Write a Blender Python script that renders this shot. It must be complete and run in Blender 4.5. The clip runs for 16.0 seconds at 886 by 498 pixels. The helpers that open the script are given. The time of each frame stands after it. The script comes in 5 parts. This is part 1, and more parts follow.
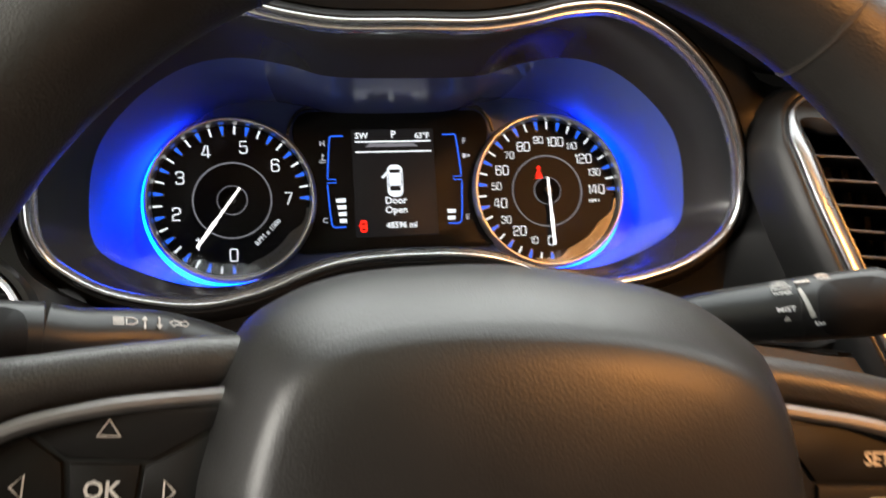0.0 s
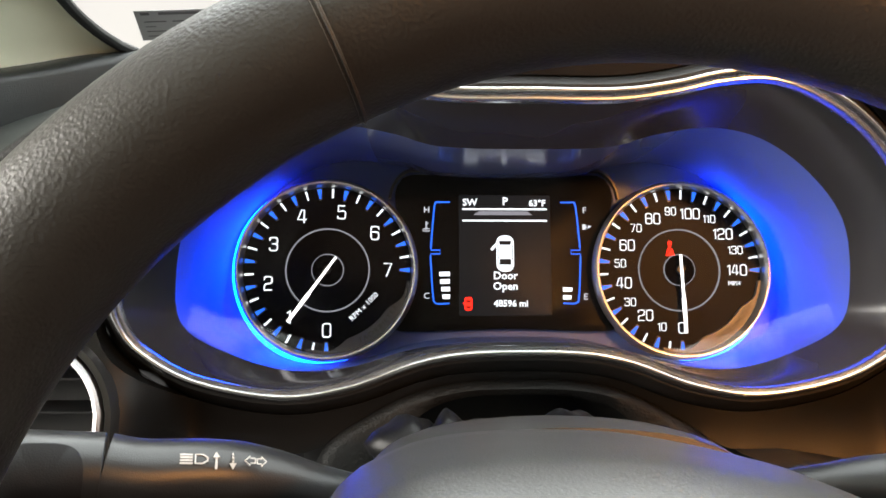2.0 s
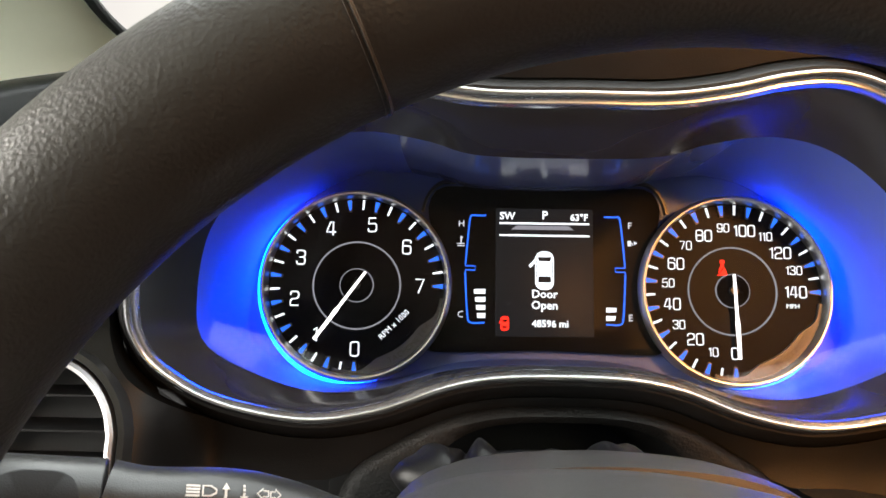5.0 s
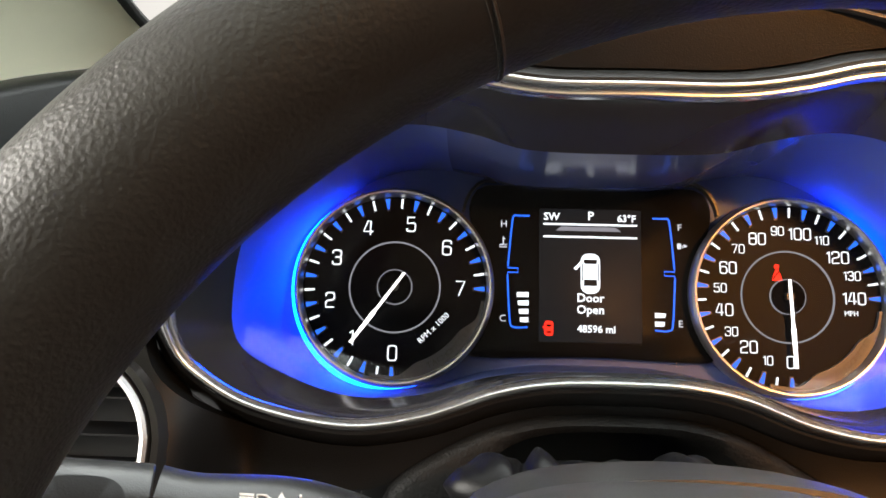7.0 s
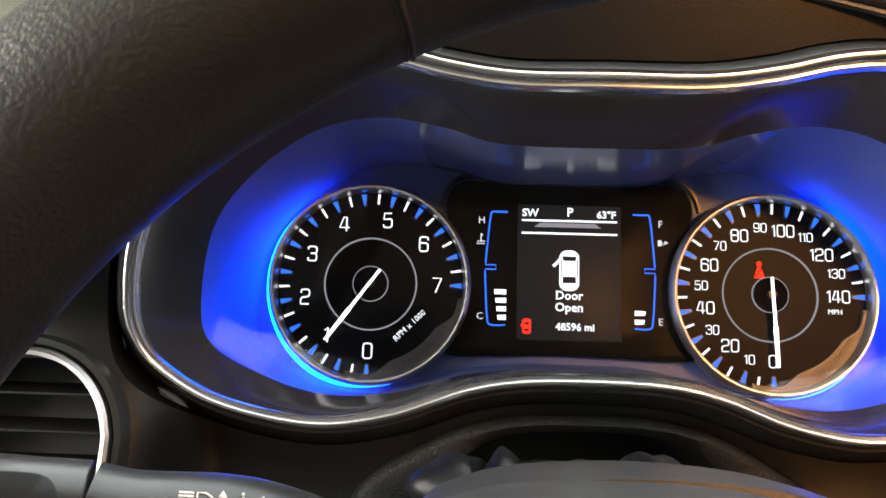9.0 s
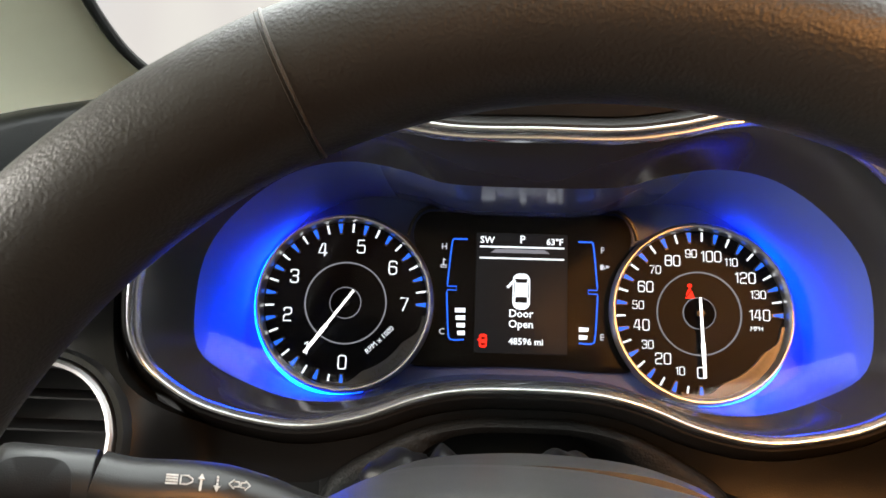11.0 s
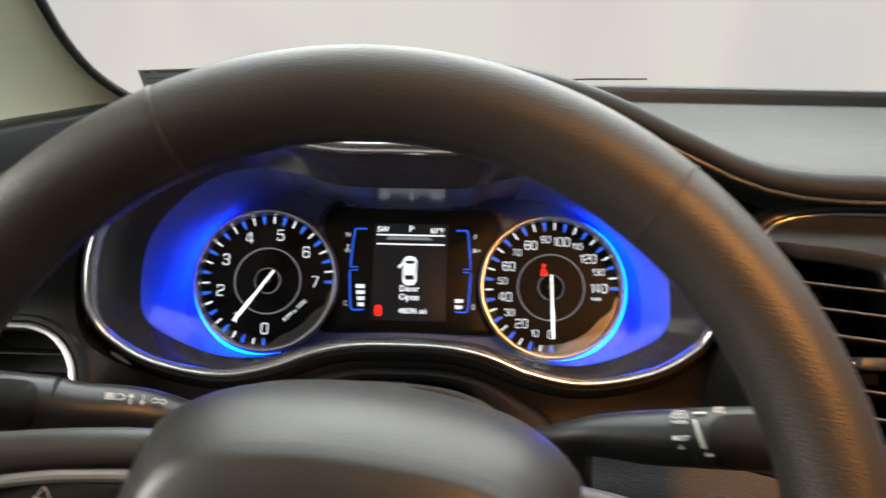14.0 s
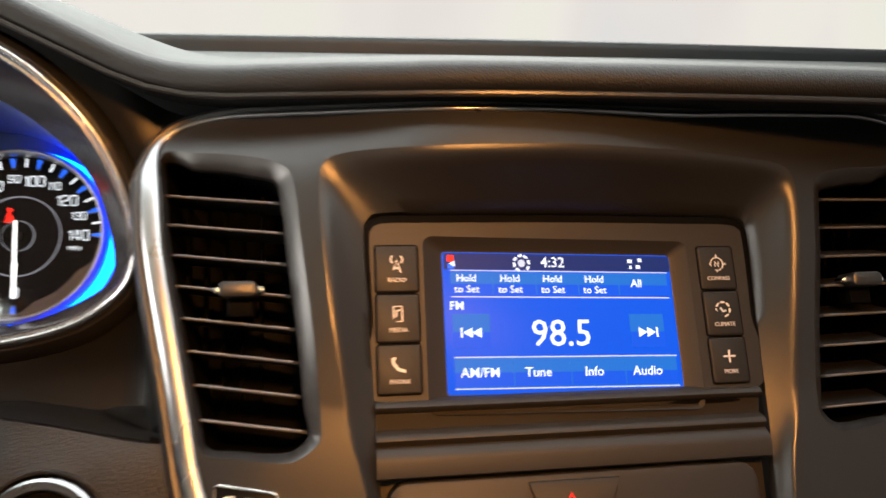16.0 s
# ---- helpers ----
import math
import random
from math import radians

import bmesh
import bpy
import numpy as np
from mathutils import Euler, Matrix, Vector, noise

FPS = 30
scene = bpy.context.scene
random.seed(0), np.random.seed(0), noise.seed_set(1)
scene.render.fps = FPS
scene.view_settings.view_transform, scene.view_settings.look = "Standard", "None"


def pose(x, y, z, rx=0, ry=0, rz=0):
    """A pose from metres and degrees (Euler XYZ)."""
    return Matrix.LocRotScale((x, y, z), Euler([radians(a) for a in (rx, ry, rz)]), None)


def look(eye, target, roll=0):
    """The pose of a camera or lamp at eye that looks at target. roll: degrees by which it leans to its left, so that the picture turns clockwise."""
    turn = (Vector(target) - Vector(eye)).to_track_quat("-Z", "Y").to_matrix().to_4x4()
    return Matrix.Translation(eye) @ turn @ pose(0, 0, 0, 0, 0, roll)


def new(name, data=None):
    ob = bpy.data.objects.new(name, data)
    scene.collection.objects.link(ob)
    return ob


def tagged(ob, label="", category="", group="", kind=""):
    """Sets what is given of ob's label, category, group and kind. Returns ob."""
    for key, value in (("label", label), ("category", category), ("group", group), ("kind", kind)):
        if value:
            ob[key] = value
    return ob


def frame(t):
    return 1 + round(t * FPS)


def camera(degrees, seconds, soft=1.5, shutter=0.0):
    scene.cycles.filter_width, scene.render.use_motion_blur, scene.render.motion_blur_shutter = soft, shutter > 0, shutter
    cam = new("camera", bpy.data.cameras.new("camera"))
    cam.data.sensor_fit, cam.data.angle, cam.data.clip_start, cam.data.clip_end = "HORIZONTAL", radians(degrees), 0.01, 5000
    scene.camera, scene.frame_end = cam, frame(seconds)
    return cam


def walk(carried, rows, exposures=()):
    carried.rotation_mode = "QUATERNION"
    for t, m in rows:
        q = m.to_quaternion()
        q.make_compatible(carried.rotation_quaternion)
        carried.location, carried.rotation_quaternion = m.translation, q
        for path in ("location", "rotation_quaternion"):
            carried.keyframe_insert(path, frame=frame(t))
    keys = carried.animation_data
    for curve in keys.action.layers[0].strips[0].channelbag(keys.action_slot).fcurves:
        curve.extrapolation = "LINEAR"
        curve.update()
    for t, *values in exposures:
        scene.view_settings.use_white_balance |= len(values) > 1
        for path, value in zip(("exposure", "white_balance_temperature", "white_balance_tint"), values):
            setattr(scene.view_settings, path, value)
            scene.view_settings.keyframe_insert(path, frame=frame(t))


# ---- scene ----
cam = camera(62.0, 16.0, soft=1.6, shutter=0.5)
# The gauge faces lean back by 28 degrees: DASH is the frame of the instrument panel
# (x right, y ahead, z up along the dial faces), CAR the upright frame at its middle.
LEAN_BACK = 28.0
CAR = pose(0, 0, 0.95)
DASH = pose(0, 0, 0.95, -LEAN_BACK, 0, 0)
PATH = [
    (0, (-0.049, -0.461, -0.083), (0.28, 1.502, 0.112), -3.4),
    (0.5, (-0.043, -0.441, -0.061), (0.164, 1.538, 0.144), -2.1),
    (1, (-0.047, -0.429, -0.05), (0.092, 1.553, 0.174), -1.3),
    (1.5, (-0.05, -0.422, -0.041), (0.053, 1.561, 0.195), -0.8),
    (2, (-0.051, -0.416, -0.04), (0.023, 1.568, 0.2), -0.2),
    (2.5, (-0.054, -0.414, -0.04), (-0.001, 1.57, 0.209), -0.0),
    (3, (-0.055, -0.417, -0.036), (-0.024, 1.567, 0.215), 0.1),
    (3.5, (-0.052, -0.416, -0.034), (-0.031, 1.567, 0.225), 0.3),
    (4, (-0.05, -0.412, -0.035), (-0.044, 1.57, 0.227), 0.5),
    (6.5, (-0.058, -0.372, -0.04), (-0.098, 1.602, 0.281), 1.5),
    (7, (-0.068, -0.378, -0.041), (-0.111, 1.597, 0.271), 1.6),
    (7.5, (-0.063, -0.376, -0.039), (-0.116, 1.599, 0.277), 1.7),
    (8, (-0.057, -0.375, -0.035), (-0.1, 1.601, 0.267), 1.8),
    (8.5, (-0.051, -0.372, -0.038), (-0.106, 1.603, 0.271), 1.8),
    (9, (-0.053, -0.372, -0.042), (-0.113, 1.602, 0.272), 1.8),
    (11.3, (-0.027, -0.432, -0.044), (-0.115, 1.537, 0.298), 2.1),
    (11.5, (-0.029, -0.44, -0.046), (-0.122, 1.528, 0.294), 2.2),
    (12, (-0.025, -0.456, -0.046), (-0.128, 1.513, 0.287), 2.2),
    (12.5, (-0.022, -0.46, -0.046), (-0.12, 1.51, 0.289), 2.2),
    (13, (-0.013, -0.48, -0.045), (-0.115, 1.49, 0.287), 2.1),
    (13.5, (0.003, -0.496, -0.057), (-0.082, 1.476, 0.266), 1.9),
    (13.6, (0.007, -0.498, -0.064), (-0.068, 1.47, 0.283), 2.0),
    (14, (0.034, -0.518, -0.06), (-0.007, 1.456, 0.26), 1.5),
    (14.5, (0.125, -0.523, -0.078), (0.119, 1.448, 0.265), 0.8),
    (15, (0.211, -0.517, -0.087), (0.272, 1.451, 0.261), -0.1),
    (15.5, (0.265, -0.496, -0.095), (0.409, 1.468, 0.255), -1.3),
    (16, (0.294, -0.443, -0.09), (0.527, 1.514, 0.249), -2.1),
]
walk(cam, [(t, DASH @ look(eye, target, roll)) for t, eye, target, roll in PATH],
     exposures=[(0, -0.12), (1.0, 0.0), (1.5, 0.34), (4.2, 0.38), (5.5, 0.33), (6.5, 0.28), (9.2, 0.26), (11.3, 0.12), (12.5, 0.06), (14.0, -0.08), (15.0, 0.0), (16, 0.15)])

from mathutils.geometry import delaunay_2d_cdt

# ---------------------------------------------------------------- world and light
world = bpy.data.worlds.new("world")
scene.world = world
world.use_nodes = True
world.node_tree.nodes["Background"].inputs[0].default_value = (1.0, 0.97, 0.93, 1)
world.node_tree.nodes["Background"].inputs[1].default_value = 0.36


def area(name, eye, target, sx, sy, power, color, spread=180):
    d = bpy.data.lights.new(name, "AREA")
    d.shape, d.size, d.size_y, d.energy, d.color, d.spread = "RECTANGLE", sx, sy, power, color, radians(spread)
    ob = new(name, d)
    ob.matrix_world = CAR @ look(eye, target)
    return ob


# daylight-coloured garage light through the windscreen, and the warm dome lamp behind the driver
area("windscreen_light", (0.2, 0.85, 0.75), (0.2, -0.3, 0.0), 1.5, 0.6, 18.0, (0.95, 1.0, 0.97))
area("windscreen_top_light", (0.20, -0.02, 0.48), (0.18, -0.16, 0.0), 1.3, 0.46, 9.5, (0.93, 1.0, 0.99))
area("door_light", (-1.15, -0.35, 0.30), (0.0, -0.25, 0.05), 0.9, 0.8, 32.0, (1.0, 0.96, 0.88))
area("dome_light", (0.400, -0.68, 0.52), (0.295, -0.22, 0.02), 0.12, 0.06, 1.65, (1.0, 0.40, 0.09), 70)


# ---------------------------------------------------------------- materials
def material(name, color, rough=0.5, metal=0.0, grain=0.0, scale=900.0, mottle=0.15, emit=None, strength=0.0, coat=0.0, spec=0.5, coat_rough=0.05):
    m = bpy.data.materials.new(name)
    m.use_nodes = True
    nt = m.node_tree
    b = nt.nodes["Principled BSDF"]
    b.inputs["Base Color"].default_value = (*color, 1)
    b.inputs["Roughness"].default_value = rough
    b.inputs["Metallic"].default_value = metal
    b.inputs["Coat Weight"].default_value = coat
    b.inputs["Coat Roughness"].default_value = coat_rough
    b.inputs["Specular IOR Level"].default_value = spec
    if emit:
        b.inputs["Emission Color"].default_value = (*emit, 1)
        b.inputs["Emission Strength"].default_value = strength
    tc = nt.nodes.new("ShaderNodeTexCoord")
    if mottle:
        n = nt.nodes.new("ShaderNodeTexNoise")
        n.inputs["Scale"].default_value = 28.0
        n.inputs["Detail"].default_value = 5.0
        nt.links.new(tc.outputs["Object"], n.inputs["Vector"])
        r = nt.nodes.new("ShaderNodeMapRange")
        r.inputs["To Min"].default_value = max(0.02, rough - mottle * 0.5)
        r.inputs["To Max"].default_value = min(1.0, rough + mottle * 0.5)
        nt.links.new(n.outputs["Fac"], r.inputs["Value"])
        nt.links.new(r.outputs["Result"], b.inputs["Roughness"])
        mix = nt.nodes.new("ShaderNodeMix")
        mix.data_type = "RGBA"
        mix.inputs["A"].default_value = (*[c * (1 - mottle) for c in color], 1)
        mix.inputs["B"].default_value = (*[min(1, c * (1 + mottle)) for c in color], 1)
        nt.links.new(n.outputs["Fac"], mix.inputs["Factor"])
        nt.links.new(mix.outputs["Result"], b.inputs["Base Color"])
    if grain:
        v = nt.nodes.new("ShaderNodeTexVoronoi")
        v.feature = "SMOOTH_F1"
        v.inputs["Scale"].default_value = scale
        nt.links.new(tc.outputs["Object"], v.inputs["Vector"])
        n2 = nt.nodes.new("ShaderNodeTexNoise")
        n2.inputs["Scale"].default_value = scale * 1.1
        n2.inputs["Detail"].default_value = 4.0
        nt.links.new(tc.outputs["Object"], n2.inputs["Vector"])
        add = nt.nodes.new("ShaderNodeMath")
        add.operation = "ADD"
        nt.links.new(v.outputs["Distance"], add.inputs[0])
        nt.links.new(n2.outputs["Fac"], add.inputs[1])
        bump = nt.nodes.new("ShaderNodeBump")
        bump.inputs["Strength"].default_value = grain
        bump.inputs["Distance"].default_value = 0.00045
        nt.links.new(add.outputs[0], bump.inputs["Height"])
        nt.links.new(bump.outputs["Normal"], b.inputs["Normal"])
    return m


def glow(name, color, strength):
    """A lit graphic: the lamps and displays of the instrument panel; also the self-glowing backdrop wall."""
    return material(name, (0.004, 0.004, 0.004), 0.4, mottle=0, emit=color, strength=strength, spec=0.06)


M_DASH = material("dash_plastic", (0.0095, 0.0096, 0.0098), 0.55, grain=0.6, scale=1100, spec=0.35)
M_PAD = material("dash_pad", (0.030, 0.033, 0.031), 0.6, grain=0.5, scale=1100, spec=0.4)
M_PANEL = material("satin_panel", (0.0115, 0.0116, 0.0116), 0.31, grain=0.10, scale=2500, mottle=0.06, spec=0.4)
M_RADIO = material("radio_plastic", (0.014, 0.0130, 0.012), 0.50, grain=0.08, scale=2500, mottle=0.05, spec=0.22)
M_STRIP = material("stack_strip", (0.35, 0.35, 0.36), 0.28, 1.0, mottle=0.06)
M_BLACK = material("black_plastic", (0.008, 0.008, 0.008), 0.4, grain=0.1, scale=1800)
M_GLOSS = material("gloss_black", (0.004, 0.004, 0.004), 0.34, mottle=0.05, spec=0.03)
# near-black: the shade inside vents and gaps is put into the colour
M_VOID = material("recess_shade", (0.001, 0.001, 0.001), 0.7, mottle=0, spec=0.05)
M_LEATHER = material("rim_leather", (0.020, 0.0175, 0.0150), 0.45, grain=0.30, scale=1150)
M_HUB = material("hub_vinyl", (0.0105, 0.0096, 0.0088), 0.40, grain=0.14, scale=1400, spec=0.6)
M_SPOKE = material("spoke_leather", (0.030, 0.028, 0.026), 0.38, grain=0.30, scale=1250, spec=0.6)
M_SEAM = material("seam", (0.050, 0.041, 0.033), 0.5, grain=0.2, scale=1250)
M_LETTER = material("letter_print", (0.030, 0.024, 0.019), 0.5, mottle=0)
M_CHROME = material("satin_chrome", (0.76, 0.77, 0.79), 0.24, 1.0, mottle=0.06)
M_BRIGHT = material("bright_chrome", (0.75, 0.74, 0.72), 0.12, 1.0, mottle=0.05)
# grey dish: part of the halo's blue light is put into these base colours
M_DISH_LIT = material("dish", (0.080, 0.115, 0.29), 0.6, mottle=0.06, spec=0.1, coat=0.22, coat_rough=0.33)
M_SHELF_LIT = material("dish_shelf_lit", (0.085, 0.11, 0.25), 0.6, mottle=0.06, spec=0.1, coat=1.0, coat_rough=0.17)
M_WALL = material("hood_wall", (0.026, 0.026, 0.029), 0.16, mottle=0.05, spec=0.6)
M_FACE = material("dial_face", (0.0035, 0.0035, 0.0042), 0.40, mottle=0.05, spec=0.05)
M_INK = glow("white_light", (0.9, 0.95, 1.0), 1.35)
M_DIM = glow("white_dim", (0.55, 0.55, 0.62), 0.45)
M_BLUE = glow("blue_light", (0.02, 0.14, 1.0), 1.4)
M_HALO = glow("halo_light", (0.0006, 0.052, 1.0), 32.0)
M_RED = glow("red_light", (1.0, 0.02, 0.01), 2.0)
M_AMBER = glow("amber_light", (1.0, 0.35, 0.02), 2.0)
M_LCD = glow("lcd_back", (0.05, 0.055, 0.065), 0.16)
M_PRINT = material("print_white", (0.7, 0.7, 0.68), 0.5, mottle=0)
M_BEIGE = material("pillar_cloth", (0.82, 0.81, 0.63), 0.85, grain=0.3, scale=1500, mottle=0.06)
M_SCREEN = glow("screen_blue", (0.0, 0.100, 0.80), 1.0)
M_SCREEN2 = glow("screen_cyan", (0.01, 0.17, 0.66), 1.0)
M_SCREEN3 = glow("screen_dark", (0.01, 0.03, 0.16), 0.9)
M_PAPER = material("sticker_paper", (0.30, 0.31, 0.32), 0.6)
_t = M_PAPER.node_tree.nodes.new("ShaderNodeBsdfTranslucent")
_t.inputs["Color"].default_value = (0.13, 0.135, 0.14, 1)
_m = M_PAPER.node_tree.nodes.new("ShaderNodeMixShader")
M_PAPER.node_tree.links.new(M_PAPER.node_tree.nodes["Principled BSDF"].outputs[0], _m.inputs[1])
M_PAPER.node_tree.links.new(_t.outputs[0], _m.inputs[2])
M_PAPER.node_tree.links.new(_m.outputs[0], M_PAPER.node_tree.nodes["Material Output"].inputs[0])
# the wall is no lamp: emission stands in for the light falling on it
M_BEYOND_GLOW = glow("garage_wall_glow", (1.0, 0.96, 0.90), 0.86)
_nt = M_BEYOND_GLOW.node_tree
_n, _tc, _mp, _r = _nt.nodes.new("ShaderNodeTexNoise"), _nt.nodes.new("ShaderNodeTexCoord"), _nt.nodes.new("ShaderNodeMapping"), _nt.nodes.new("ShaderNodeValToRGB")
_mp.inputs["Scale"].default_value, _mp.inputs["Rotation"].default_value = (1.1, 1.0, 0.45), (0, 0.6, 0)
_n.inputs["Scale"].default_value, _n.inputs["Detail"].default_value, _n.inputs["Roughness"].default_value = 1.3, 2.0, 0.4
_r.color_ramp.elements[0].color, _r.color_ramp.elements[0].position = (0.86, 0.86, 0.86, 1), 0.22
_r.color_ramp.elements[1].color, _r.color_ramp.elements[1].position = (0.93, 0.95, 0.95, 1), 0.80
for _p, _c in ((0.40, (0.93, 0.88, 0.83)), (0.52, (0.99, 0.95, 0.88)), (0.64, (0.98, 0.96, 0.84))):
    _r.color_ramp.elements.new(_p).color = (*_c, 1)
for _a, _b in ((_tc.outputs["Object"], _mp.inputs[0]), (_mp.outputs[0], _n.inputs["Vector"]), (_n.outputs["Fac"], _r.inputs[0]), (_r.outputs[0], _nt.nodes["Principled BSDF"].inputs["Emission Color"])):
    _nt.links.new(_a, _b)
# front of the pad: its shade is put into a darker colour than M_PAD
M_ROLL_SHADED = material("dash_roll_shaded", (0.007, 0.0068, 0.0066), 0.5, grain=0.5, scale=1300, spec=0.2)
M_BOOT = material("boot_leather", (0.0035, 0.0034, 0.0038), 0.36, grain=0.12, scale=900, spec=0.2)
M_RING = material("dial_metal", (0.62, 0.61, 0.60), 0.36, 1.0, mottle=0.06)
M_PLAQUE = material("plaque", (0.065, 0.065, 0.066), 0.35, 0.3, mottle=0.05)
M_NEEDLE = glow("needle_light", (1.0, 0.97, 0.95), 2.2)
M_DIM2 = glow("legend_light", (0.7, 0.72, 0.8), 1.1)
M_LEVER = material("lever_plastic", (0.013, 0.013, 0.0132), 0.34, grain=0.1, scale=2200)
M_BUTTON = material("button_plastic", (0.010, 0.0095, 0.009), 0.5, grain=0.08, scale=2500, spec=0.2)
M_VENT = material("vent_frame", (0.011, 0.011, 0.0115), 0.34, mottle=0.1)
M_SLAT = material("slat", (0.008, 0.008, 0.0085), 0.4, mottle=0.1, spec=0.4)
# far paler than the slat: the edge highlight is put into the colour
M_EDGE_LIT = material("slat_edge_lit", (0.12, 0.12, 0.125), 0.22, mottle=0.1)
M_MARK = material("button_print", (0.45, 0.44, 0.42), 0.5, mottle=0)
M_HAZARD = material("hazard_red", (0.6, 0.02, 0.02), 0.4, mottle=0, emit=(1, 0.02, 0.02), strength=0.25)
M_FASCIA = material("fascia_plastic", (0.0042, 0.0041, 0.0040), 0.36, grain=0.15, scale=1800, spec=0.22)
M_LIP = material("dash_rim", (0.0075, 0.0088, 0.0092), 0.38, grain=0.4, scale=1400)
M_SATIN = material("satin_silver", (0.36, 0.35, 0.35), 0.45, 1.0, mottle=0.06)
M_MATT = material("matt_black", (0.006, 0.006, 0.0065), 0.6, grain=0.1, scale=2200, spec=0.2)
M_ARCH = material("arch_plastic", (0.0065, 0.0063, 0.0060), 0.5, grain=0.7, scale=800, spec=0.2)
M_CABIN = material("cabin_trim", (0.07, 0.060, 0.050), 0.6, mottle=0.2)
M_TEXTBAR = material("sticker_print", (0.06, 0.06, 0.065), 0.7, mottle=0)
M_GLASS = bpy.data.materials.new("windscreen_glass")
M_GLASS.use_nodes = True
_b = M_GLASS.node_tree.nodes["Principled BSDF"]
_b.inputs["Transmission Weight"].default_value, _b.inputs["Roughness"].default_value, _b.inputs["IOR"].default_value = 1.0, 0.0, 1.02


# ---------------------------------------------------------------- mesh helpers
def thing(name, label, category, base=(0, 0, 0), at=DASH, group="", kind=""):
    ob = new(name)
    ob.empty_display_size = 0.02
    ob.matrix_world = at @ Matrix.Translation(base)
    ob["base"] = base
    return tagged(ob, label, category, group, kind)


def finish(name, bm, mat, sharp=35, smooth=True):
    bmesh.ops.recalc_face_normals(bm, faces=bm.faces)
    me = bpy.data.meshes.new(name)
    bm.to_mesh(me)
    bm.free()
    me.materials.append(mat)
    if smooth:
        for p in me.polygons:
            p.use_smooth = True
        me.set_sharp_from_angle(angle=radians(sharp))
    return me


def root(ob):
    while ob.parent:
        ob = ob.parent
    return ob


def part(name, bm, mat, parent, label="", sharp=35, smooth=True):
    """Links a bmesh, drawn in its thing's frame, as one mesh under a thing or a part."""
    base = Vector(root(parent)["base"])
    bmesh.ops.translate(bm, verts=bm.verts, vec=-base)
    ob = new(name, finish(name, bm, mat, sharp, smooth))
    ob.parent = parent
    return tagged(ob, label)


def solid(name, bm, mat, label, category, at=DASH, group="", kind="", sharp=35):
    """A thing of one mesh, to which parts may be added."""
    ob = new(name, finish(name, bm, mat, sharp))
    ob.matrix_world = at
    ob["base"] = (0, 0, 0)
    return tagged(ob, label, category, group, kind)


def loft(loops, closed=True, cap_a=False, cap_b=False, bm=None):
    bm = bm or bmesh.new()
    rings = [[bm.verts.new(p) for p in loop] for loop in loops]
    n = len(rings[0])
    for a, b in zip(rings, rings[1:]):
        for i in range(n if closed else n - 1):
            j = (i + 1) % n
            bm.faces.new((a[i], a[j], b[j], b[i]))
    if cap_a:
        bm.faces.new(rings[0])
    if cap_b:
        bm.faces.new(rings[-1])
    return bm


def spline(pts, n, closed=True):
    """n points, evenly spaced, on a smooth curve through pts."""
    P = [np.array(p, float) for p in pts]
    m = len(P)
    fine = []
    for i in range(m if closed else m - 1):
        p = [P[(i + k) % m] if closed else P[min(max(i + k, 0), m - 1)] for k in (-1, 0, 1, 2)]
        for t in np.linspace(0, 1, 16, endpoint=False):
            fine.append(0.5 * (2 * p[1] + (p[2] - p[0]) * t + (2 * p[0] - 5 * p[1] + 4 * p[2] - p[3]) * t * t
                               + (3 * p[1] - p[0] - 3 * p[2] + p[3]) * t ** 3))
    fine.append(P[0] if closed else P[-1])
    fine = np.array(fine)
    s = np.concatenate([[0], np.cumsum(np.linalg.norm(np.diff(fine, axis=0), axis=1))])
    u = np.linspace(0, s[-1], n, endpoint=not closed)
    return np.stack([np.interp(u, s, fine[:, k]) for k in range(fine.shape[1])], 1)


def mirrored(half):
    """A closed outline from its right half, listed from top to bottom on x >= 0."""
    return list(half) + [(-x, z) for x, z in reversed(half) if x > 1e-6]


def offset(loop, d):
    """A closed 2D loop moved outwards by d."""
    t = np.roll(loop, -1, 0) - np.roll(loop, 1, 0)
    nrm = np.stack([-t[:, 1], t[:, 0]], 1) / np.maximum(np.linalg.norm(t, axis=1), 1e-9)[:, None]
    area2 = np.sum(loop[:, 0] * np.roll(loop[:, 1], -1) - np.roll(loop[:, 0], -1) * loop[:, 1])
    return loop + nrm * (d if area2 < 0 else -d)


def rrect(cx, cz, w, h, r, n=5):
    out = []
    r = min(r, w / 2 - 1e-5, h / 2 - 1e-5)
    for sx, sz, a0 in ((1, 1, 0), (-1, 1, 90), (-1, -1, 180), (1, -1, 270)):
        for k in range(n + 1):
            a = radians(a0 + 90 * k / n)
            out.append((cx + sx * (w / 2 - r) + r * math.cos(a), cz + sz * (h / 2 - r) + r * math.sin(a)))
    return np.array(out)


def plate(loop, y_back, y_front, bevel=0.0008, y_of=None, bm=None):
    """A slab with a rounded front edge: a 2D outline (x, z) from y_back to y_front (nearer the driver)."""
    f = y_of or (lambda x, z: 0.0)
    lift = lambda lp, y: [(x, y + f(x, z), z) for x, z in lp]
    return loft([lift(loop, y_back), lift(loop, y_front + bevel), lift(offset(loop, -bevel * 0.3), y_front + bevel * 0.3),
                 lift(offset(loop, -bevel), y_front)], cap_a=True, cap_b=True, bm=bm)


